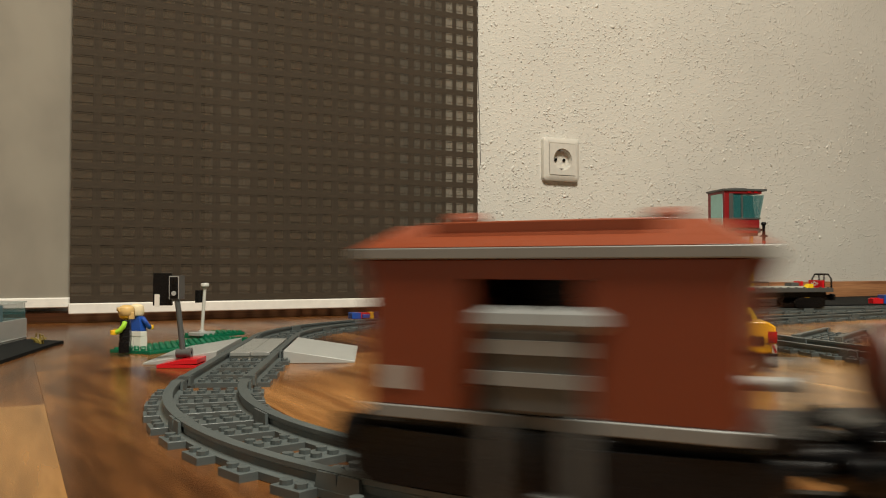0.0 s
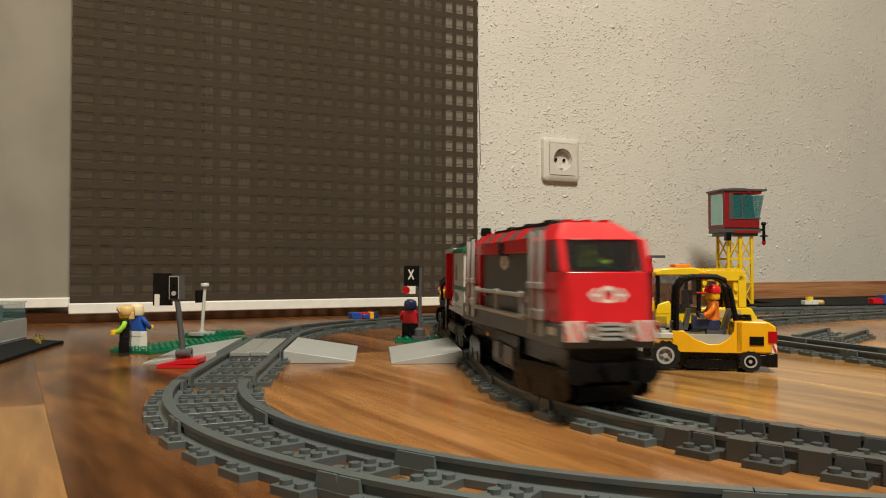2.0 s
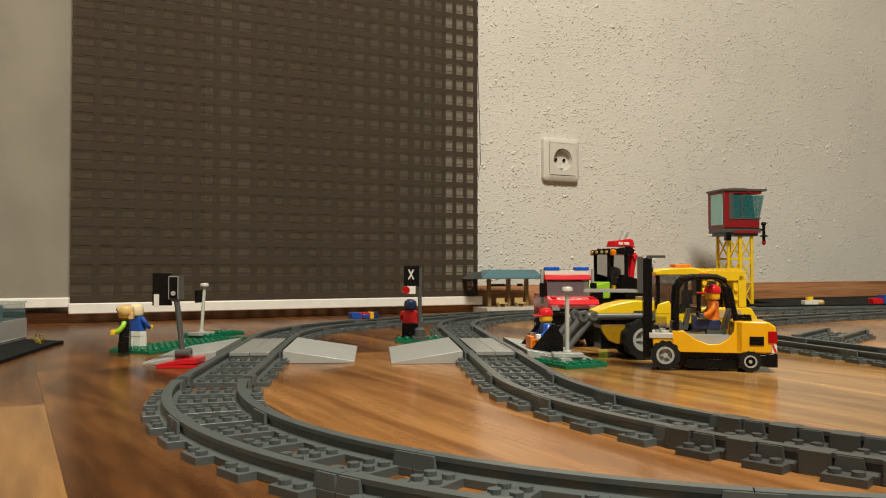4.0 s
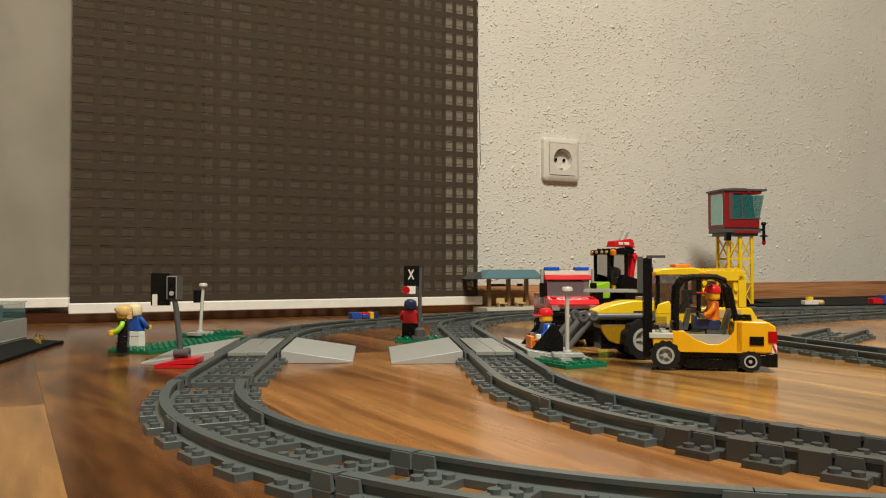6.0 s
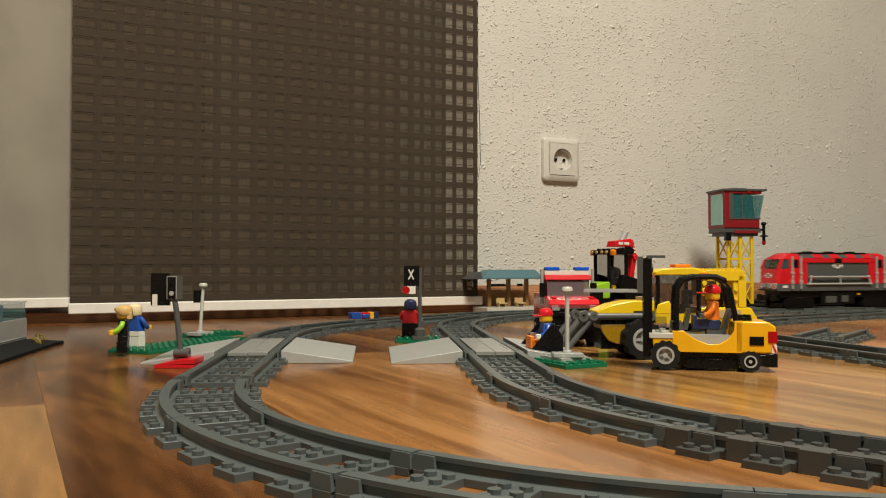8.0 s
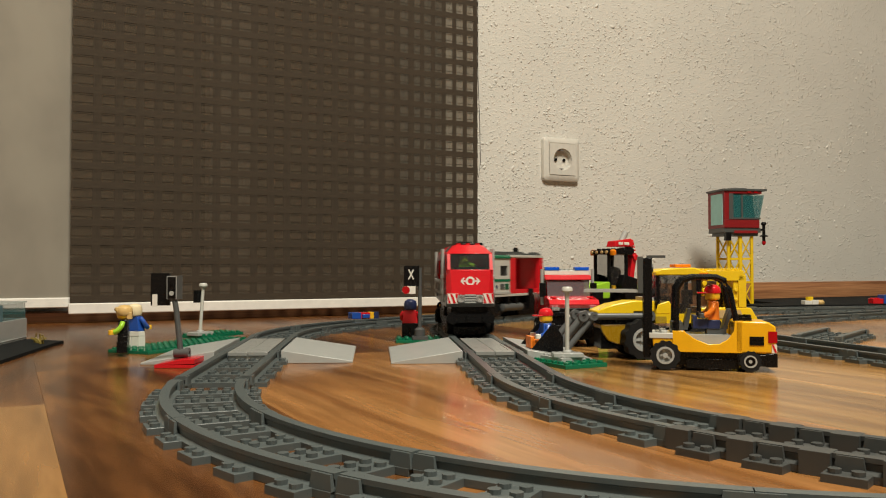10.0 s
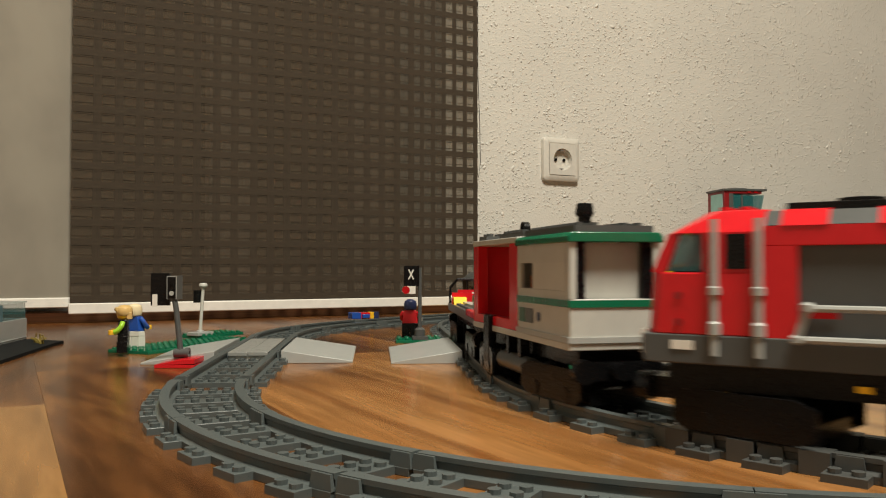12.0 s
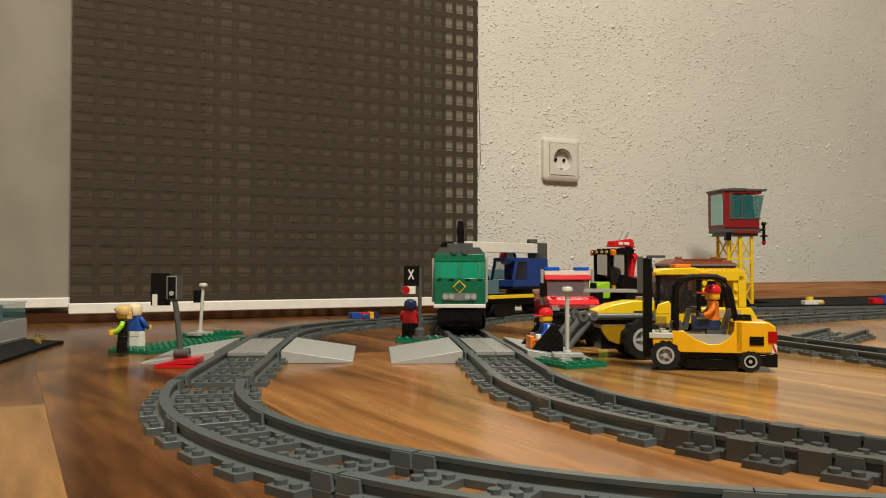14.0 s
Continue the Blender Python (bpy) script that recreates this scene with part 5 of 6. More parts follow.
def wheel(parent, x, y, z, r, w, sg, name="wheel", rim=None):
    """A tyre with tread blocks and a spoked grey rim; sg is the outer side."""
    y0 = y - w / 2
    n = 48
    rad = [r if (i // 2) % 2 else r * 0.92 for i in range(n)]
    loops = [(1.0, y0), (1.0, y0 + w), (0.0, y0 + w), (0.0, y0)]
    vs = []
    for k, yy in loops:
        for i in range(n):
            q = rad[i] if k else r * 0.56
            vs.append((x + q * math.cos(2 * math.pi * i / n), yy, z + q * math.sin(2 * math.pi * i / n)))
    g = G().add(vs, [(k * n + i, k * n + (i + 1) % n, ((k + 1) % 4) * n + (i + 1) % n, ((k + 1) % 4) * n + i) for k in range(4) for i in range(n)])
    wh = part(name, g, RUBBER, parent)
    yo = y0 + w if sg > 0 else y0
    g = G().ring(x, yo - 0.8, z, r * 0.44, r * 0.58, 1.2, "y", 24).cyl(x, yo - (3 if sg > 0 else -2.4), z, r * 0.56, 0.6, "y", 20).cyl(x, yo - (2.4 if sg > 0 else -0.4), z, r * 0.17, 2.0, "y", 12)
    for i in range(5):
        k = len(g.v)
        g.box(0, 0, -r * 0.07, r * 0.5, 0.9, r * 0.07)
        g.turned(Matrix.Translation((x, yo - (2.2 if sg > 0 else -1.3), z)) @ Matrix.Rotation(2 * math.pi * i / 5, 4, "Y"), k)
    part("rim", g, rim or LGREY, wh, "grey spoked rim")
    return wh


def forklift():
    t = thing("toy_forklift", "yellow toy forklift truck with black cage and raised forks", "toy forklift", 204, 626, 0, 168)
    for x, r in ((36.8, 11.4), (-27.5, 8.0)):
        for y in (-14, 14):
            wheel(t, x - (3.5 if x > 0 else 0), y, r, r, 9, 1 if y > 0 else -1)
    part("chassis", G().box(-44, -13, 4, 30, 13, 14).box(-44, -17.5, 4.5, -18.5, 17.5, 13).box(-20, -15, 1.6, 18, 15, 9), BLACK, t, "black chassis", round_=0.5)
    part("front_deck", G().box(20, -17.5, 24, 45, 17.5, 28).studs((26, 34), (-12, -4, 4, 12), 28), MGREY, t, "pale grey front deck", round_=0.4)
    part("front_fender", G().box(22, -17, 18, 42, 17, 24), AMBER, t)
    for y0, y1 in ((-17.6, -14.6), (14.6, 17.6)):
        prof = [(28, 14), (28, 30), (20, 30), (12, 24), (2, 20), (-6, 20.5), (-12, 24), (-16, 30), (-17, 38), (-22, 38), (-22, 14)]
        part("side_panel", G().prism(prof, y0, y1), AMBER, t, "amber side panel with a scooped edge", round_=0.4)
    part("footwell", G().box(-14, -14.4, 15, 26, 14.4, 27), LGREY, t)
    part("dash", G().box(20, -12, 28, 28, 12, 36).prism([(16, 30), (20, 30), (16, 46), (13, 46)], -6, 6), DGREY, t)
    g = G().prism([(-17, 14), (-44, 14), (-45.5, 20), (-45.5, 34), (-40, 37.5), (-17, 37.5)], -17.6, 17.6)
    rear = part("rear_body", g, AMBER, t, "amber engine cover", round_=1.2)
    part("bonnet_studs", G().box(-30, -8, 37.5, -20, 8, 40).studs((-28, -22), (-4, 4), 40), BLACK, rear)
    for y in (-18.0, 17.6):
        part("vent", G().box(-37, y, 20, -27, y + 0.4, 26.5).box(-37, y - 0.2, 22, -27, y + 0.6, 22.6).box(-37, y - 0.2, 24, -27, y + 0.6, 24.6), BLACK, rear)
        part("tail_lamp", G().box(-46.2, y - 0.1, 22, -40, y + 0.5, 30.5), REDGL, rear, "red tail lamp")
        part("warning_stripe", G().prism([(-46, 14.5), (-42.4, 14.5), (-42.4, 21), (-46, 21)], y - 0.05, y + 0.45), WHITE, rear)
        part("stripe", G().prism([(-46, 15), (-44.6, 15), (-42.6, 20), (-42.6, 21), (-43.6, 21)], y - 0.3, y + 0.7), RED, rear)
    part("bumper", G().box(-46.5, -17.8, 4, -38, 17.8, 14), BLACK, t, round_=0.6)
    part("seat", G().box(-12, -8, 27, 2, 8, 31).prism([(-12, 31), (-9, 31), (-14, 46), (-17, 46)], -8, 8), DGREY, t)
    for y in (-15.5, 15.5):
        part("cage_bar", G().tube([(25, y, 28), (25, y, 46), (24, y, 62), (20, y, 68), (12, y, 70.5), (-4, y, 70.5), (-10, y, 68), (-13, y, 62), (-18, y, 38)], 2.1, 8), BLACK, t, "black cage bar", smooth=True)
    part("cage_top", G().box(-4, -15.5, 69, 0, 15.5, 72).box(10, -15.5, 69, 14, 15.5, 72), BLACK, t)
    for y in (-12, 9):
        part("mast", G().box(42.5, y, 9, 49, y + 4.5, 85), BLACK, t, "black mast upright", round_=0.4)
    part("mast_bridge", G().box(43, -8, 76, 48, 9, 82).box(43, -8, 30, 48, 9, 36).cyl(41, 0, 77, 3, 4, "x").box(32, -3, 85, 46, 3, 87), DGREY, t)
    part("fork_carriage", G().box(49.2, -12, 58, 53, 14, 86), DGREY, t, "dark grey fork carriage")
    for y in (-11, 9):
        part("fork_tine", G().box(53, y, 58.4, 94, y + 4, 60.6), LGREY, t, "grey fork tine")
    part("drum", G().lathe(36, 8, 28, [(4, 0), (4.4, 1), (4.4, 11), (4, 12)]), SMOKE, t)
    m = t.matrix_basis
    figure("toy driver figure in orange top with red cap in the forklift", m @ at(-3, 0, 31.2), NAVY, ORANGE, ORANGE, RED, sit=True, hand=DGREY)


def loader():
    t = thing("toy_loader", "yellow toy front loader with a black bucket and big tyres", "toy loader", 184, 712, 0, 184)
    for x in (17, -42):
        for y in (-20, 20):
            wheel(t, x, y, 17, 17, 14, 1 if y > 0 else -1)
    part("chassis", G().box(-66, -12, 8, 50, 12, 26).prism([(50, 12), (36, 8), (36, 26), (50, 26)], -12, 12), BLACK, t, round_=0.6)
    # yellow underside of the nose, its shade painted in
    part("nose_trim", G().prism([(51, 29), (49, 22), (44, 15), (36, 12), (18, 12), (18, 29)], -13, 13), SHADED_YELLOW, t, round_=0.8)
    part("bonnet", G().prism([(54, 38), (54, 40.5), (40, 46), (24, 49), (4, 49), (4, 40), (22, 40), (22, 38)], -15, 15), YELLOW, t, "yellow bonnet", round_=0.8)
    part("bonnet_cap", G().box(4, -13, 49, 12, 13, 52), LGREY, t)
    part("front_grille", G().box(20, -13, 29, 51, 13, 38), BLACK, t)
    g = G().box(-40, -17, 30, 4, 17, 38)
    part("cab_floor", g, YELLOW, t)
    part("cowl", G().prism([(4, 38), (2, 46), (-8, 49), (-14, 38)], -17, 17), YELLOW, t, "yellow cowl before the cab", round_=0.6)
    for x in (0, -36):
        for y in (-16, 14):
            part("cab_post", G().box(x, y, 38, x + 3, y + 2.5, 71), BLACK, t)
    part("cab_glass", G().box(-33, -15.6, 38, 0, -14.8, 71).box(-33, 14.8, 38, 0, 15.6, 71).box(1, -13.8, 38, 2, 13.8, 71), SMOKE, t, "smoky clear cab windows")
    part("cab_seat", G().box(-30, -8, 38, -16, 8, 46).box(-32, -8, 46, -28, 8, 58), BLACK, t)
    part("cab_roof", G().prism([(4, 71), (4, 74), (-2, 76.5), (-30, 77.5), (-40, 74), (-40, 71)], -18, 18), YELLOW, t, "yellow cab roof", round_=0.8)
    part("roof_lamp", G().box(-31, -7, 77.6, -17, 7, 80.4), AMBERGL, t, "amber roof beacon", round_=0.4)
    part("side_lamp", G().box(-42, -18.5, 69, -34, -12, 73).box(-42, 12, 69, -34, 18.5, 73).box(-4, -18.6, 70, 2, -14, 72.6), AMBERGL, t)
    g = G().box(-74, -17, 66, -40, 17, 75).studs((-70, -62, -54, -46), (-12, -4, 4, 12), 75)
    g.box(-76, -17, 43, -69, 17, 71).box(-69, -16, 43, -65, 16, 66)
    for z in (50, 58):
        g.cyl(-67, 16, z, 1.6, 1.4, "y", 10)
    part("rear_tower", g, YELLOW, t, "yellow rear arch with studs", round_=0.5)
    part("arch_lamp", G().box(-41, -8, 53, -37, 16, 68).cyl(-39, 16, 64, 2.2, 1.6, "y", 12).cyl(-39, 16, 58, 2.2, 1.6, "y", 12), YELLOW, t, round_=0.4)
    part("rear_slope", G().prism([(-36, 26), (-90, 26), (-86, 33), (-80, 43), (-36, 43)], -17, 17), YELLOW, t, "yellow sloped tail", round_=0.6)
    part("vent_panel", G().prism([(-48, 34), (-74, 34), (-70, 41), (-48, 41)], 17, 17.5), TAN, t)
    part("exhaust_pipe", G().cyl(-58, 0, 43, 4, 14), BLACK, t)
    for y in (-13, 13):
        arm = part("lift_arm", G().tube([(8, y, 36), (66, y, 36)], 3.3, 10), ARM_GREY, t, "dark grey lift arm")
        each("arm_link", G().tube([(66, y, 36), (88, y, 10)], 3.0, 10).tube([(57, y, 35), (79, y, 9)], 2.6, 10).tube([(52, y, 40), (12, y, 42)], 1.8, 8), ARM_GREY, arm)
        each("arm_pin", G().ring(66, y - 3.8, 36, 2.0, 4.4, 7.6, "y", 16).ring(8, y - 3.8, 36, 2.0, 4.4, 7.6, "y", 16).ring(88, y - 3.8, 10, 2.0, 4.2, 7.6, "y", 16).ring(57, y - 3.6, 36, 1.6, 3.6, 7.2, "y", 16), ARM_GREY, arm)
    g = G()
    prof = [(86, 2), (132, 8), (133, 9.6), (96, 6), (91, 14), (95, 30), (93, 31), (86, 20)]
    g.prism(prof, -26, 26)
    side = [(86, 2), (96, 1.5), (116, 5.4), (95, 31), (86, 20)]
    g.prism(side, -27, -25.4).prism(side, 25.4, 27)
    part("bucket", g, BLACK, t, "black bucket", round_=0.5)
    m = t.matrix_basis
    figure("toy worker figure sitting in the bucket, red cap, blue top", m @ at(98, 14, 10, 4), ORANGE, BLUE, BLUE, RED, sit=True, hand=WHITE)


def fire_truck():
    t = thing("toy_fire_truck", "red toy fire pickup with white light bar and smoky windscreen", "toy truck", 126, 838, 0, -88)
    for x in (28, -38):
        for y in (-21, 21):
            wheel(t, x, y, 12, 12, 9, 1 if y > 0 else -1)
    part("chassis", G().box(-62, -17, 8, 46, 17, 24), BLACK, t)
    part("bonnet", G().prism([(18, 38), (46, 38), (48, 42), (44, 46), (20, 49), (18, 49)], -24.5, 24.5).studs((28, 36), (-18, 18), 47.2), RED, t, "red bonnet", round_=0.6)
    part("front_grille", G().box(40, -23.5, 20, 47, 23.5, 38).box(47, -20, 31, 49, 20, 34).box(47, -24, 17, 51, 24, 22), BLACK, t, "black grille and bumper", round_=0.5)
    part("bumper_plate", G().box(51.2, -6, 27, 52, 6, 32).box(49, -6, 27, 51.4, 6, 32), WHITE, t, "white blank plate")
    part("plate_bar", G().box(52.1, -4.6, 28.4, 52.5, -1.4, 30.6).box(52.1, 0, 28.4, 52.5, 4.4, 30.6), BLACK, t)
    part("headlight", G().box(47, -22, 36, 49, -15, 39).box(47, 15, 36, 49, 22, 39), CHROME, t)
    part("cab_body", G().box(-20, -23, 24, 18, 23, 48).box(-20, -23, 48, -17, 23, 66), RED, t, "red cab body", round_=0.5)
    part("windscreen", G().prism([(17.6, 48.5), (18.8, 48.5), (12.8, 65), (11.6, 65)], -21.5, 21.5), MAUVE, t, "smoky clear windscreen")
    part("side_window", G().box(-16, -22.4, 48.2, 11, -21.6, 65).box(-16, 21.6, 48.2, 11, 22.4, 65), SMOKE, t)
    part("cab_roof", G().prism([(-20, 65), (15, 65), (13, 70), (-20, 70)], -23.5, 23.5), RED, t, "red cab roof", round_=0.7)
    part("light_bar", G().box(0, -23, 70, 9, 23, 74.5), WHITE, t, "white light bar", round_=0.3)
    part("blue_lamp", G().box(-0.4, -22.5, 74.6, 9.4, -8, 78.0).box(-0.4, 8, 74.6, 9.4, 22.5, 78.0), BLUEGL, t, "blue beacon", round_=0.4)
    part("lamp_studs", G().studs((4,), (-5, 0, 5), 74.5), LGREY, t)
    for y in (-25.8, 25.8):
        part("exhaust_stack", G().tube([(10, y, 40), (10, y, 76)], 1.7), LGREY, t)
        part("mirror", G().box(12, y - 3, 48, 16, y + 3, 62), BLACK, t)
    part("load_bed", G().box(-66, -23, 24, -20, 23, 50), RED, t, round_=0.5)
    part("cab_seat", G().box(-14, -16, 48, -6, 16, 58), LGREY, t)


def tractor():
    t = thing("toy_tractor", "lime green toy tractor with black cab and red loading crane", "toy tractor", 186, 905, 0, 208)
    for x, r in ((34, 13), (-20, 19)):
        for y in (-21, 21):
            wheel(t, x, y, r, r, 13, 1 if y > 0 else -1, rim=LIME)
    # upper block blackens the lower bonnet to cut its lime reflection on the floor
    part("chassis", G().box(-44, -12, 10, 50, 12, 30).box(12, -13, 30, 52, 13, 44), BLACK, t)
    part("bonnet", G().prism([(12, 44), (53, 44), (54, 47), (48, 56), (14, 62), (12, 62)], -14, 14), LIME, t, "lime green bonnet", round_=0.8)
    part("side_fender", G().prism([(-2, 40), (6, 58), (2, 70), (-14, 66), (-34, 58), (-40, 42)], -26, -16).prism([(-2, 40), (6, 58), (2, 70), (-14, 66), (-34, 58), (-40, 42)], 16, 26), BLACK, t, "black fender", round_=0.6)
    part("bonnet_vent", G().box(22, -14.6, 44, 40, -14, 52).box(22, 14, 44, 40, 14.6, 52), BLACK, t)
    for x in (10, -14):
        for y in (-13, 10.5):
            part("cab_post", G().box(x, y, 40, x + 3, y + 2.5, 92), BLACK, t)
    part("cab_glass", G().box(-11, -12.2, 58, 10, -11.6, 92).box(-11, 11.6, 58, 10, 12.2, 92), SMOKE, t)
    part("cab_roof", G().box(-16, -15, 92, 15, 15, 97).studs((-10, -2, 6), (-12, -4, 4, 12), 97), BLACK, t, "black studded cab roof", round_=0.5)
    for y in (-14, -5, 5, 14):
        part("work_lamp", G().cyl(15, y * 0.9, 94.5, 1.7, 1.4, "x", 10), TAN, t)
    for y in (-17, 17):
        part("amber_lamp", G().lathe(10, y, 91, [(3.2, 0), (3.6, 2), (3.4, 5), (1.5, 6.6)], 12), AMBERGL, t, "amber lamp")
    crane = Matrix.Translation((14, 0, 0))
    part("crane_base", G().box(-46, -8, 30, -34, 8, 48).turned(crane), BLACK, t, round_=0.5)
    part("crane_post", G().prism([(-41, 46), (-35, 46), (-43, 91), (-49, 91)], -4, 4).turned(crane), RED, t, "red crane post", round_=0.5)
    part("crane_link", G().prism([(-49, 88), (-43, 88), (-37, 106), (-43, 109)], -5, 5).cyl(-46, -6, 89, 3.4, 12, "y", 14).turned(crane), RED, t, "red crane link with white checks", round_=0.4)
    g = G()
    for k in range(5):
        dx = -47.6 + k * 1.25
        for y0 in (-5.5, 5.05):
            g.box(dx, y0, 90.5 + k * 3.7, dx + 3, y0 + 0.45, 92.3 + k * 3.7)
    part("crane_check", g.turned(crane), WHITE, t)
    part("crane_arm", G().prism([(-14, 100.5), (-16, 107), (-38, 110), (-43, 104), (-40, 101)], -7, 7).turned(crane), RED, t, "red crane arm", round_=0.5)
    part("arm_print", G().box(-35, -7.5, 103, -28, -7.05, 106).box(-26, -7.5, 103, -20, -7.05, 106).box(-35, 7.05, 103, -28, 7.5, 106).box(-26, 7.05, 103, -20, 7.5, 106).turned(crane), WHITE, t)
    part("arm_ram", G().tube([(-30, 0, 107), (-36, 0, 117)], 3.4, 12).turned(crane), LGREY, t, "grey ram", smooth=True)
    part("hose_drum", G().cyl(-36, -9, 96, 4.5, 18, "y", 14).turned(crane), BLACK, t)
    m = t.matrix_basis
    figure("dark toy figure sitting in the tractor cab", m @ at(-6, 0, 46), BLACK, BLACK, BLACK, BLACK, sit=True, kind="helmet", face=BROWN)


def tower():
    t = thing("toy_control_tower", "red control cabin on a yellow lattice tower by the wall", "toy tower", 556, 1552, 0, 9)
    narrow = Matrix.Diagonal((0.84, 0.84, 1, 1))

    def slim(name, g, *rest, **more):
        return part(name, g.turned(narrow), *rest, **more)

    slim("base_plate", G().box(-52, -40, 0, 52, 40, 3.2), DGREY, t)
    a, b = 28.0, 24.0
    for x in (-a, a):
        for y in (-b, b):
            slim("tower_leg", G().box(x - 3.0, y - 3.0, 3.2, x + 3.0, y + 3.0, 137), YELLOW, t, round_=0.4)
    slim("mid_leg", G().box(-3.4, -b - 3.4, 3.2, 3.4, -b + 3.4, 137).box(-3.4, b - 3.4, 3.2, 3.4, b + 3.4, 137), YELLOW, t)
    for z0 in (6, 50, 94):
        for y in (-b, b):
            for x0, x1 in ((-a, 0), (0, a)):
                slim("cross_brace", G().tube([(x0, y, z0), (x1, y, z0 + 42)], 1.4, 6).tube([(x1, y, z0), (x0, y, z0 + 42)], 1.4, 6), YELLOW, t)
        for x in (-a, a):
            slim("cross_brace", G().tube([(x, -b, z0), (x, b, z0 + 42)], 1.4, 6).tube([(x, b, z0), (x, -b, z0 + 42)], 1.4, 6), YELLOW, t)
        slim("tie_beam", G().box(-a, -b - 2, z0 - 2, a, -b + 2, z0 + 2).box(-a, b - 2, z0 - 2, a, b + 2, z0 + 2), YELLOW, t)
    slim("platform", G().box(-38, -32, 137, 40, 32, 143).box(-44, -36, 143, 44, 36, 152), DGREY, t, "dark grey platform under the cabin", round_=0.6)
    slim("platform_band", G().box(-20, -36.6, 142, 36, 36.6, 147), DKRED, t)
    # cabin turned towards the room
    c = slim("cabin_wall", G().box(-44, -38, 152, 40, 38, 168).box(-44, -38, 168, -32, -34, 220).box(-44, 34, 168, 40, 38, 220).box(-44, -34, 168, -40, 34, 220).box(-44, -38, 216, 46, 38, 221), DKRED, t, "dark red cabin walls", round_=0.6)
    slim("cabin_door", G().box(-45.2, -30, 158, -44, 22, 216), PALE_AQUA, c, "pale aqua door pane")
    slim("front_glass", G().prism([(-31, 170), (41, 170), (52, 214), (-31, 214)], -37.6, -36.6), AQUA, c, "aqua slanted window")
    slim("side_glass", G().prism([(40.4, 170), (41.6, 170), (52, 214), (50.8, 214)], -34, 34), AQUA, c)
    slim("window_frame", G().box(-33, -39.4, 168, 42, -36, 171).prism([(-33, 168), (-23, 168), (-23, 216), (-33, 216)], -39, -36).prism([(-4, 170), (0, 170), (0, 214), (-4, 214)], -39, -36), DGREY, c)
    # added black blocks give the shaded cabin interior its darkness behind the glass
    slim("cabin_console", G().box(-14, -28, 168, 34, 30, 188).box(-4, -26, 188, 32, 28, 213), BLACK, c)
    slim("cabin_roof", G().box(-47, -41, 221, 57, 41, 225).box(-20, -20, 225, 20, 20, 228), DGREY, c, "dark grey flat roof", round_=0.5)
    slim("roof_lamp", G().box(10, -41.6, 217, 18, -40, 220).box(26, -41.6, 217, 34, -40, 220), REDGL, c)
    slim("hook_arm", G().box(40, -20, 147, 62, -15, 151).cyl(62, -17.5, 128, 3.5, 34).lathe(62, -17.5, 136, [(9, 0), (9, 2), (4, 4)], 14).lathe(62, -17.5, 158, [(5, 0), (6, 3), (4, 6)], 14), BLACK, t, "black lamp arm")
    slim("hook_lamp", G().lathe(62, -17.5, 120, [(1.5, 0), (4.4, 3), (4.4, 8)], 12), REDGL, t)
    slim("bracket", G().box(-40, -38, 128, -28, -28, 143), BLACK, t)


def shed():
    t = thing("toy_shelter", "tan toy platform shelter with a blue-grey hipped roof", "toy shelter", 118, 1418, 0, 24)
    part("platform", G().box(-60, -28, 0, 62, 28, 9.6), MGREY, t, "pale grey platform", round_=0.5)
    for x in (-38, 0, 36):
        part("post", G().box(x - 3.0, 6, 9.6, x + 3.0, 12, 58), POST_TAN, t)
    for x0, x1 in ((-34, -6), (18, 28)):
        part("back_rail", G().tube([(x0, 9, 47), (x1, 9, 47)], 2.2), BLACK, t)
    for x in (-20, 16):
        part("bench", G().box(x - 8, -10, 15, x + 8, 2, 17).box(x - 8, 0, 17, x + 8, 2, 25).box(x - 7, -8, 9.6, x - 5, 0, 15).box(x + 5, -8, 9.6, x + 7, 0, 15), TAN, t)
    low = [(-66, -22), (54, -22), (54, 26), (-66, 26)]
    high = [(-46, -12), (42, -12), (42, 16), (-46, 16)]
    part("roof", G().hexa(low, 58, low, 60).hexa(low, 60, high, 74), TEAL, t, "blue-grey hipped roof", round_=0.4)
    part("roof_end", G().prism([(-66, 58), (-84, 58), (-66, 70)], -18, 22), DGREY, t)


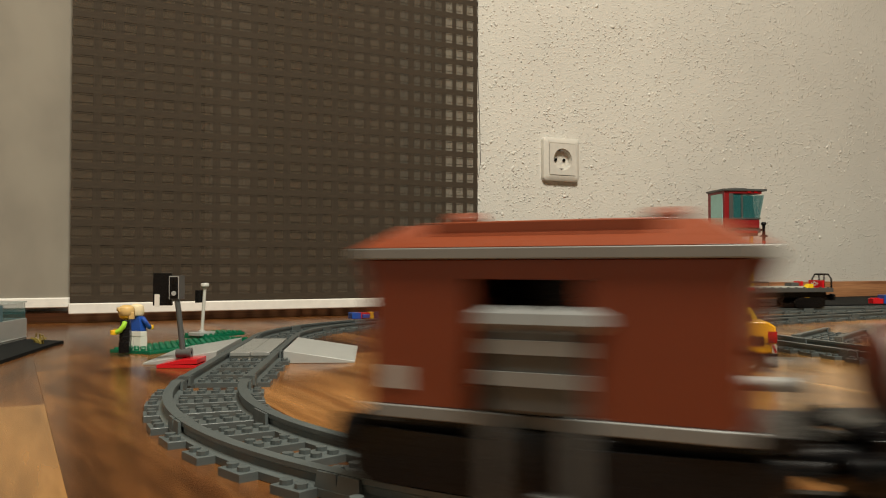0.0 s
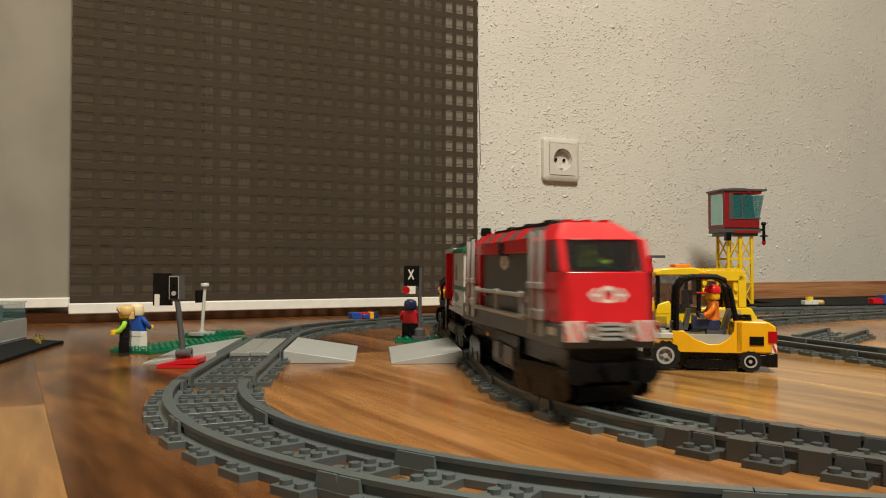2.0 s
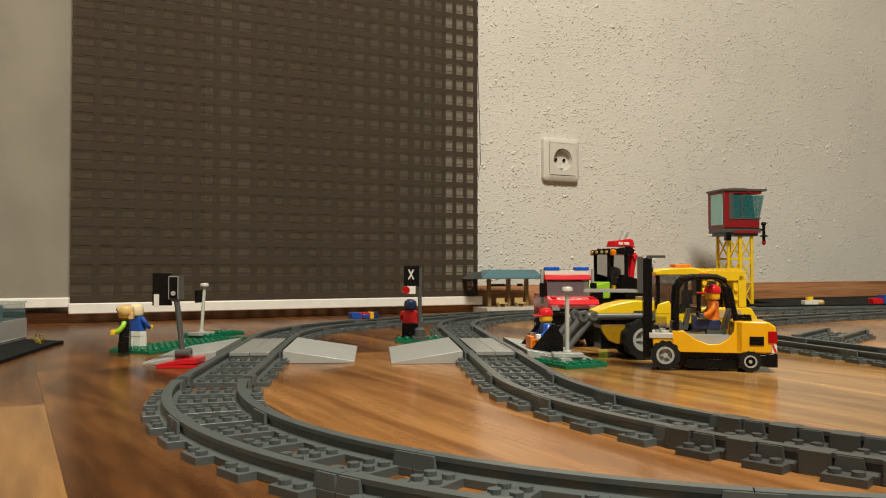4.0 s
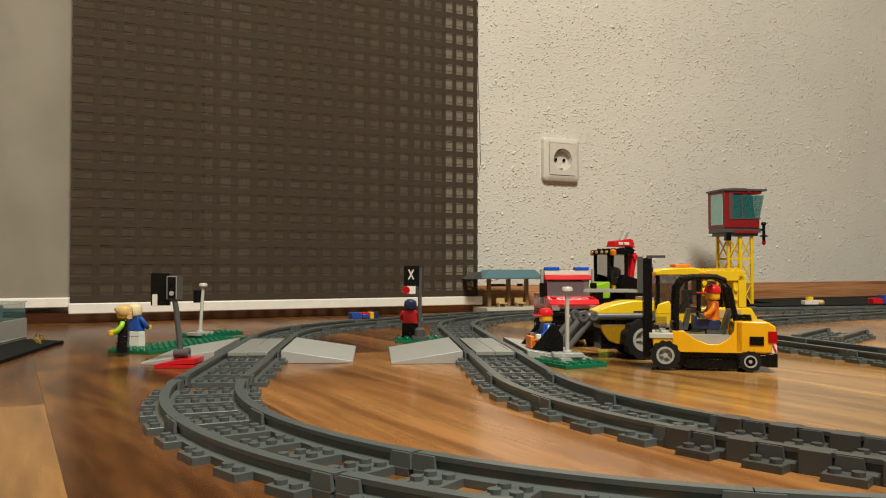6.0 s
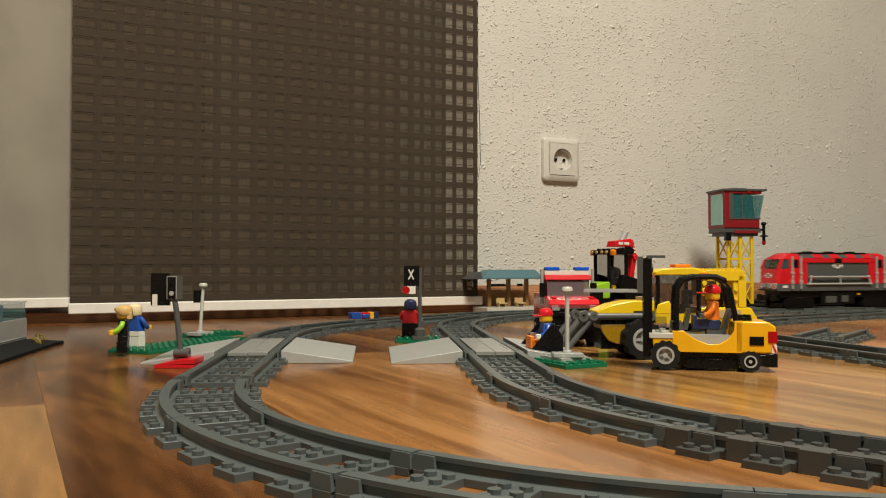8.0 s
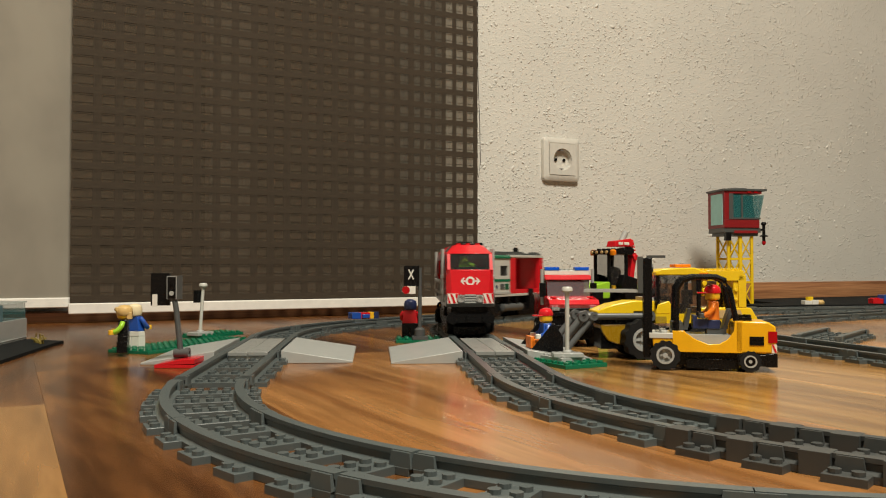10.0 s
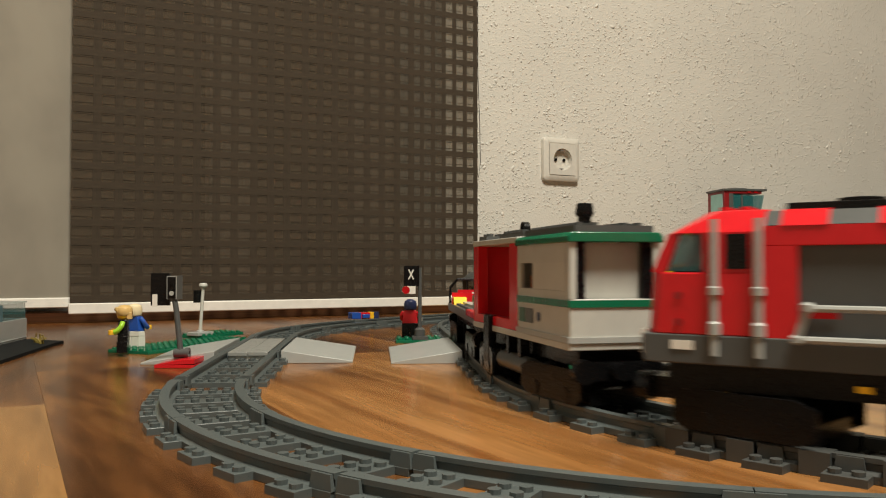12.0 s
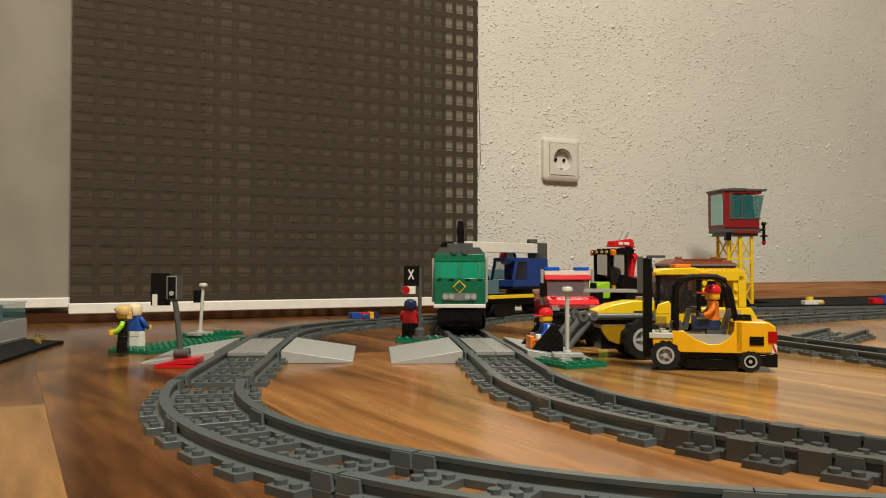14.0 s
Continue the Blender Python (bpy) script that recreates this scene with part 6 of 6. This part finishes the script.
def signal_left():
    t = thing("toy_signal", "leaning dark grey toy signal post with black boards on red plate", "toy signal", -204, 646, 0, 0)
    part("red_plate", G().prism([(-17, 2.2), (14, 3.2), (14, 7.0), (2, 6.4), (-17, 2.6)], -18, 16, "y").box(-17, -18, 0.1, 14, 16, 2.4), RED, t, "red sloped plate", round_=0.4)
    p = part("post", G().tube([(-3, 2, 11), (-8, 6, 44), (-13, 8, 70)], 2.2, 10), DGREY, t)
    part("post_foot", G().ring(-8, 2, 9.6, 1.8, 3.6, 9, "x", 16).ring(1, 2, 9.6, 1.8, 4.4, 3, "x", 16), DGREY, t, smooth=True)
    part("lamp_box", G().box(-15, 4, 52, -7, 18, 71), DGREY, p)
    part("lamp_face", G().box(-14.4, 3.4, 53, -7.6, 4, 70).ring(-11, 3, 62, 1.6, 3, 0.6, "y", 12), BLACK, p)
    part("face_edge", G().box(-14.9, 3.2, 52.4, -14.4, 4, 70.6).box(-7.6, 3.2, 52.4, -7.1, 4, 70.6).box(-14.4, 3.2, 70, -7.6, 4, 70.6), LGREY, p)
    part("lens", G().cyl(-11, 2.8, 57, 1.9, 0.8, "y", 12), LGREY, p, "pale lens")
    part("signal_board", G().box(-30, 10, 47, -15, 13, 73), BLACK, p, "black signal board")
    part("white_strip", G().box(-28.5, 9.4, 46, -24.5, 9.9, 56), WHITE, p)


def lamp_post(x, y, z, h, rz=0, lean=0.0, label="grey toy lamp post on a plate"):
    t = thing("toy_lamp_post", label, "toy lamp post", x, y, z, rz)
    part("foot", G().box(-11.8, -7.8, 0, 11.8, 7.8, 3.2).lathe(0, 0, 3.2, [(4, 0), (3.2, 2)], 12), LGREY, t, round_=0.3)
    part("pole", G().tube([(0, 0, 4), (lean, 0, h - 4)], 1.75, 10), MGREY, t)
    part("cap", G().lathe(lean, 0, h - 5, [(2.6, 0), (4.4, 1.2), (4.4, 3.2), (3.4, 4.6)], 14), MGREY, t)
    return t


def stud_plate(name, label, x, y, z, rz, nx, ny, mat, thick=3.2):
    w, d = nx * 8, ny * 8
    g = G().box(-w / 2, -d / 2, 0, w / 2, d / 2, thick).studs([-w / 2 + 4 + 8 * i for i in range(nx)], [-d / 2 + 4 + 8 * i for i in range(ny)], thick)
    ob = part(name, g, mat, None, "", at(x, y, z, rz), round_=0.25)
    return tagged(ob, label, "toy plate")


def crossing_signal():
    t = thing("toy_crossing_sign", "black toy crossing sign with white cross and red lamp", "toy signal", -24, 846, 3.4, -84)
    part("foot", G().box(-8, -8, 0, 8, 8, 3).lathe(0, 0, 3, [(5.5, 0), (5.5, 7), (3, 9)], 14), DGREY, t)
    part("pole", G().tube([(0, 0, 8), (0, 0, 74)], 2.0, 10), DGREY, t)
    b = part("board", G().box(2, -17, 55, 4, -1, 76), BLACK, t, "black board")
    part("cross_bar", G().tube([(4.4, -12, 62), (4.4, -7, 72)], 0.8, 6).tube([(4.4, -7, 62), (4.4, -12, 72)], 0.8, 6), WHITE, b)
    part("lamp_block", G().box(0, -16, 47, 6, -5, 55), WHITE, t, "white lamp block")
    part("red_lamp", G().cyl(4, -15, 51, 4, 5, "x", 14), REDGL, t)


def left_building():
    t = thing("toy_building", "grey toy building corner with blue-green clear windows", "toy building", -458, 806, 3.2, 8)
    part("lower_wall", G().box(-60, -30, 0, 30, 40, 22).box(-60, -30.4, 2, 30.4, 40, 3), LGREY, t, "grey block wall", round_=0.4)
    part("window_pane", G().box(-58, -29, 22, 29, -28, 38).box(28, -28, 22, 29, 38, 38), AQUA, t, "blue-green clear panes")
    part("window_post", G().box(24, -30, 22, 30, -24, 38).box(-8, -30, 22, -3, -25, 38), TEAL, t)
    part("top_plate", G().box(-60, -30, 38, 30, 40, 39.4), AQUA, t, "blue-green clear top plate")
    part("white_block", G().box(-2, -27, 22, 14, -14, 27).box(-2, -26, 41, 20, -14, 43.5), WHITE, t)
    part("lamp_piece", G().lathe(6, -20, 27, [(4, 0), (5, 3), (3, 9), (1, 11)], 12), TAN, t)


def left_ground_plate():
    g = G().hexa([(-520, 560), (-352, 640), (-384, 806), (-386, 830), (-560, 900), (-640, 600)], 0.1, [(-520, 560), (-352, 640), (-384, 806), (-386, 830), (-560, 900), (-640, 600)], 3.1)
    ob = part("toy_road_plate", g, MAT_DARK, None)
    tagged(ob, "dark grey toy road plate lying on the wooden floor", "toy plate")
    for k in range(3):
        ob = joined("toy_plant", [(G().tube([(0, 0, 0), (2, 1, 5), (1, 0, 9)], 0.8, 5).tube([(0, 0, 0), (-4, 1, 4), (-7, 2, 5)], 0.8, 5).tube([(0, 0, 0), (3, -3, 4), (6, -4, 5)], 0.8, 5).cyl(0, 0, 0, 2.4, 2), plastic("olive_plastic", (0.20, 0.15, 0.03), 0.4))],
                    "small olive toy plant on the road plate", "toy plant", at(-392 - 7 * k, 796 + 9 * k, 3.1, 50 * k), group="toy plants", round_=0)


def far_plate():
    nl = Vector((-D2.y, D2.x))
    pts = [E2 + D2 * d + nl * o for d, o in ((330, 34), (1150, 34), (1150, 420), (470, 330), (430, 120), (330, 110))]
    q = [(p.x, p.y) for p in pts]
    ob = part("toy_road_plate", G().hexa(q, 0.05, q, 11.0), MAT_DARK, None)
    tagged(ob, "dark grey toy road plate under the far track by the wall", "toy plate")


def build_things():
    far_plate()
    forklift()
    loader()
    fire_truck()
    tractor()
    tower()
    shed()
    signal_left()
    crossing_signal()
    left_ground_plate()
    left_building()
    stud_plate("toy_plate", "green studded toy plate on the floor beside the crossing", -253, 800, 0, 66, 18, 6, GREEN)
    stud_plate("toy_plate", "small green studded toy plate stacked on a larger one", -248, 882, 3.3, 65, 8, 4, GREEN)
    lp = lamp_post(-254, 858, 6.6, 55, 65, 4)
    part("lamp_box", G().box(-4, 2, 34, 4, 6, 47), BLACK, lp, "black lamp box")
    figure("toy figure with blond hair, black vest and lime sleeves", at(-279, 716, 3.3, 195), BLACK, BLACK, LIME, HAIR, kind="hair")
    figure("toy figure with pale hair, blue top and white legs", at(-288, 765, 3.3, 70), WHITE, BLUE, BLUE, plastic("cream_hair_plastic", (0.72, 0.60, 0.38), 0.35), kind="helmet")
    stud_plate("toy_plate", "green studded toy plate under the crossing sign", -26, 858, 0, 5, 6, 5, GREEN)
    figure("toy figure in red jacket and dark cap seen from behind", at(-35, 874, 3.3, 84), BLACK, RED, RED, NAVY, kind="helmet", hand=WHITE)
    stud_plate("toy_plate", "green studded toy plate beside the ramp", 92, 664, 0, 118, 10, 5, GREEN)
    stud_plate("toy_plate", "grey studded plate on the green one", 96, 658, 3.3, 118, 4, 3, LGREY)
    lamp_post(99, 650, 6.6, 56, 0, 0)
    joined("toy_figure", [(G().box(0, -7.8, 0, 13, 7.8, 8), BLUE), (G().box(13, -7, 0, 26, 7, 8), RED), (G().lathe(30.5, 0, -0.6, [(5, 0), (5, 9)], 14), SKIN), (G().box(14, -11, 1, 24, -7, 6).box(14, 7, 1, 24, 11, 6), BLUE), (G().lathe(36, 0, -0.6, [(5.4, 0), (5.4, 9)], 14), NAVY)],
           "toy figure in blue and red lying on the track", "toy figure", at(-124, 1088, 9.3, 28), group="toy figures")
    joined("toy_figure", [(G().box(0, -7.8, 0, 12, 7.8, 8), WHITE), (G().lathe(20, 0, 0, [(7, 0), (8, 4), (5, 8)], 14), HAIR), (G().box(-14, -6, 0, 0, 6, 7), WHITE), (G().box(-6, -4, 7, 4, 4, 14), YELLOW)],
           "small white and yellow toy figure lying near the wall", "toy figure", at(664, 1474, 11, 10), group="toy figures")
    joined("toy_block", [(G().box(-14, -8, 0, 6, 8, 9).studs((-10, -2), (-4, 4), 9), RED), (G().box(6, -10, 0, 40, 10, 16), BLUE)],
           "small red and blue toy blocks lying near the wall", "toy block", at(807, 1512, 11, 5))


build_things()


GREEN_ROWS = [(0.0, None), (12.1, -830), (12.3, -665), (12.5, -500), (12.7, -325), (12.9, -175), (13.0, -118), (13.1, -85), (13.3, -52), (13.6, -40), (14.0, -38)]
# the way of the green train: near curve of the outer line, round behind the camera's right, then the back straight
G_END = OUT_NEAR + 200 * EX
G_ARC = arc(C3, AX + math.pi, AX + 1.5 * math.pi)
GREEN_WAY = Line([T3 + 700 * NY] + G_ARC + bezier(G_END, G_END + 1000 * EX, FAR + 800 * D2, FAR) + [E2] + arc(C2, AX + math.pi - K2, AX + math.pi) + [T1] + arc(C1, AX + math.pi, AX + 1.5 * math.pi))
G_T2 = GREEN_WAY.s[-1] - math.pi / 2 * RAD - LS
G_BOX0 = 700 + (radians(244.5) - AX - math.pi) * RAD      # the box wagon's place at the start

CARS = {}
for key, maker in (("loco", loco_red), ("cabin", cabin_wagon), ("flat", flat_wagon), ("green", loco_green), ("crane", crane_wagon), ("tank", tank_wagon), ("box", box_wagon)):
    CARS[key] = maker()


def drive(key, at, s_of, b, bx):
    """Key a vehicle by its two trucks on the line, and let the trucks turn with the rails."""
    car, trucks = CARS[key]
    times = [i / 10 for i in range(141)]
    rows, turns = [], ([], [])
    for t in times:
        s = s_of(t)
        m = car_pose(at, s, b)
        rows.append((t, m))
        head = math.atan2(m[1][0], m[0][0])
        for k, sg in enumerate((1, -1)):
            d = at(s + sg * b + 12) - at(s + sg * b - 12)
            a = (math.atan2(d.y, d.x) - head + math.pi) % (2 * math.pi) - math.pi
            turns[k].append((t, pose(sg * bx * MM, 0, 0, 0, 0, math.degrees(a))))
    walk(car, rows)
    for truck, tr in zip(trucks, turns):
        walk(truck, tr)


def nudge():
    """The left part of the layout slides aside a little between 3.6 and 4.8 s."""
    for ob in [o for o in scene.objects if o.parent is None and o.animation_data is None]:
        p = ob.location
        if ob.name.startswith(("track_section", "level_crossing", "toy_")) and -0.33 < p.x < -0.06 and 0.25 < p.y < 0.93:
            m = ob.matrix_basis.copy()
            m0, m = Matrix.Translation((0.0004, 0, 0)) @ m, Matrix.Translation((-0.0014, 0, 0)) @ m
            walk(ob, [(0, m0), (3.6, m0), (4.8, m), (14.0, m)])


def motions():
    nudge()
    ts, ss = run_length(RED_ROWS)
    red = lambda t: smooth_interp(ts, ss, t)
    drive("loco", main_at, red, 80, 80)
    drive("cabin", main_at, lambda t: red(t) - 245, 55, 55)
    drive("flat", main_at, lambda t: red(t) - 456, 65, 65)
    off_crane, off_tank, off_box = 239, 428, 578
    g0 = G_BOX0 + off_box
    rows = [(0.0, g0), (0.1, g0 + 92), (0.3, g0 + 270), (2.0, g0 + 800), (10.0, G_T2 - 1700)] + [(t, G_T2 + s) for t, s in GREEN_ROWS if s is not None]
    gt, gs = np.array([r[0] for r in rows]), np.array([r[1] for r in rows])
    green = lambda t: smooth_interp(gt, gs, t)
    drive("green", GREEN_WAY.at, green, 72, 72)
    drive("crane", GREEN_WAY.at, lambda t: green(t) - off_crane, 66, 66)
    drive("box", GREEN_WAY.at, lambda t: green(t) - off_box, 34, 34)
    drive("tank", GREEN_WAY.at, lambda t: green(t) - off_tank, 42, 42)


motions()
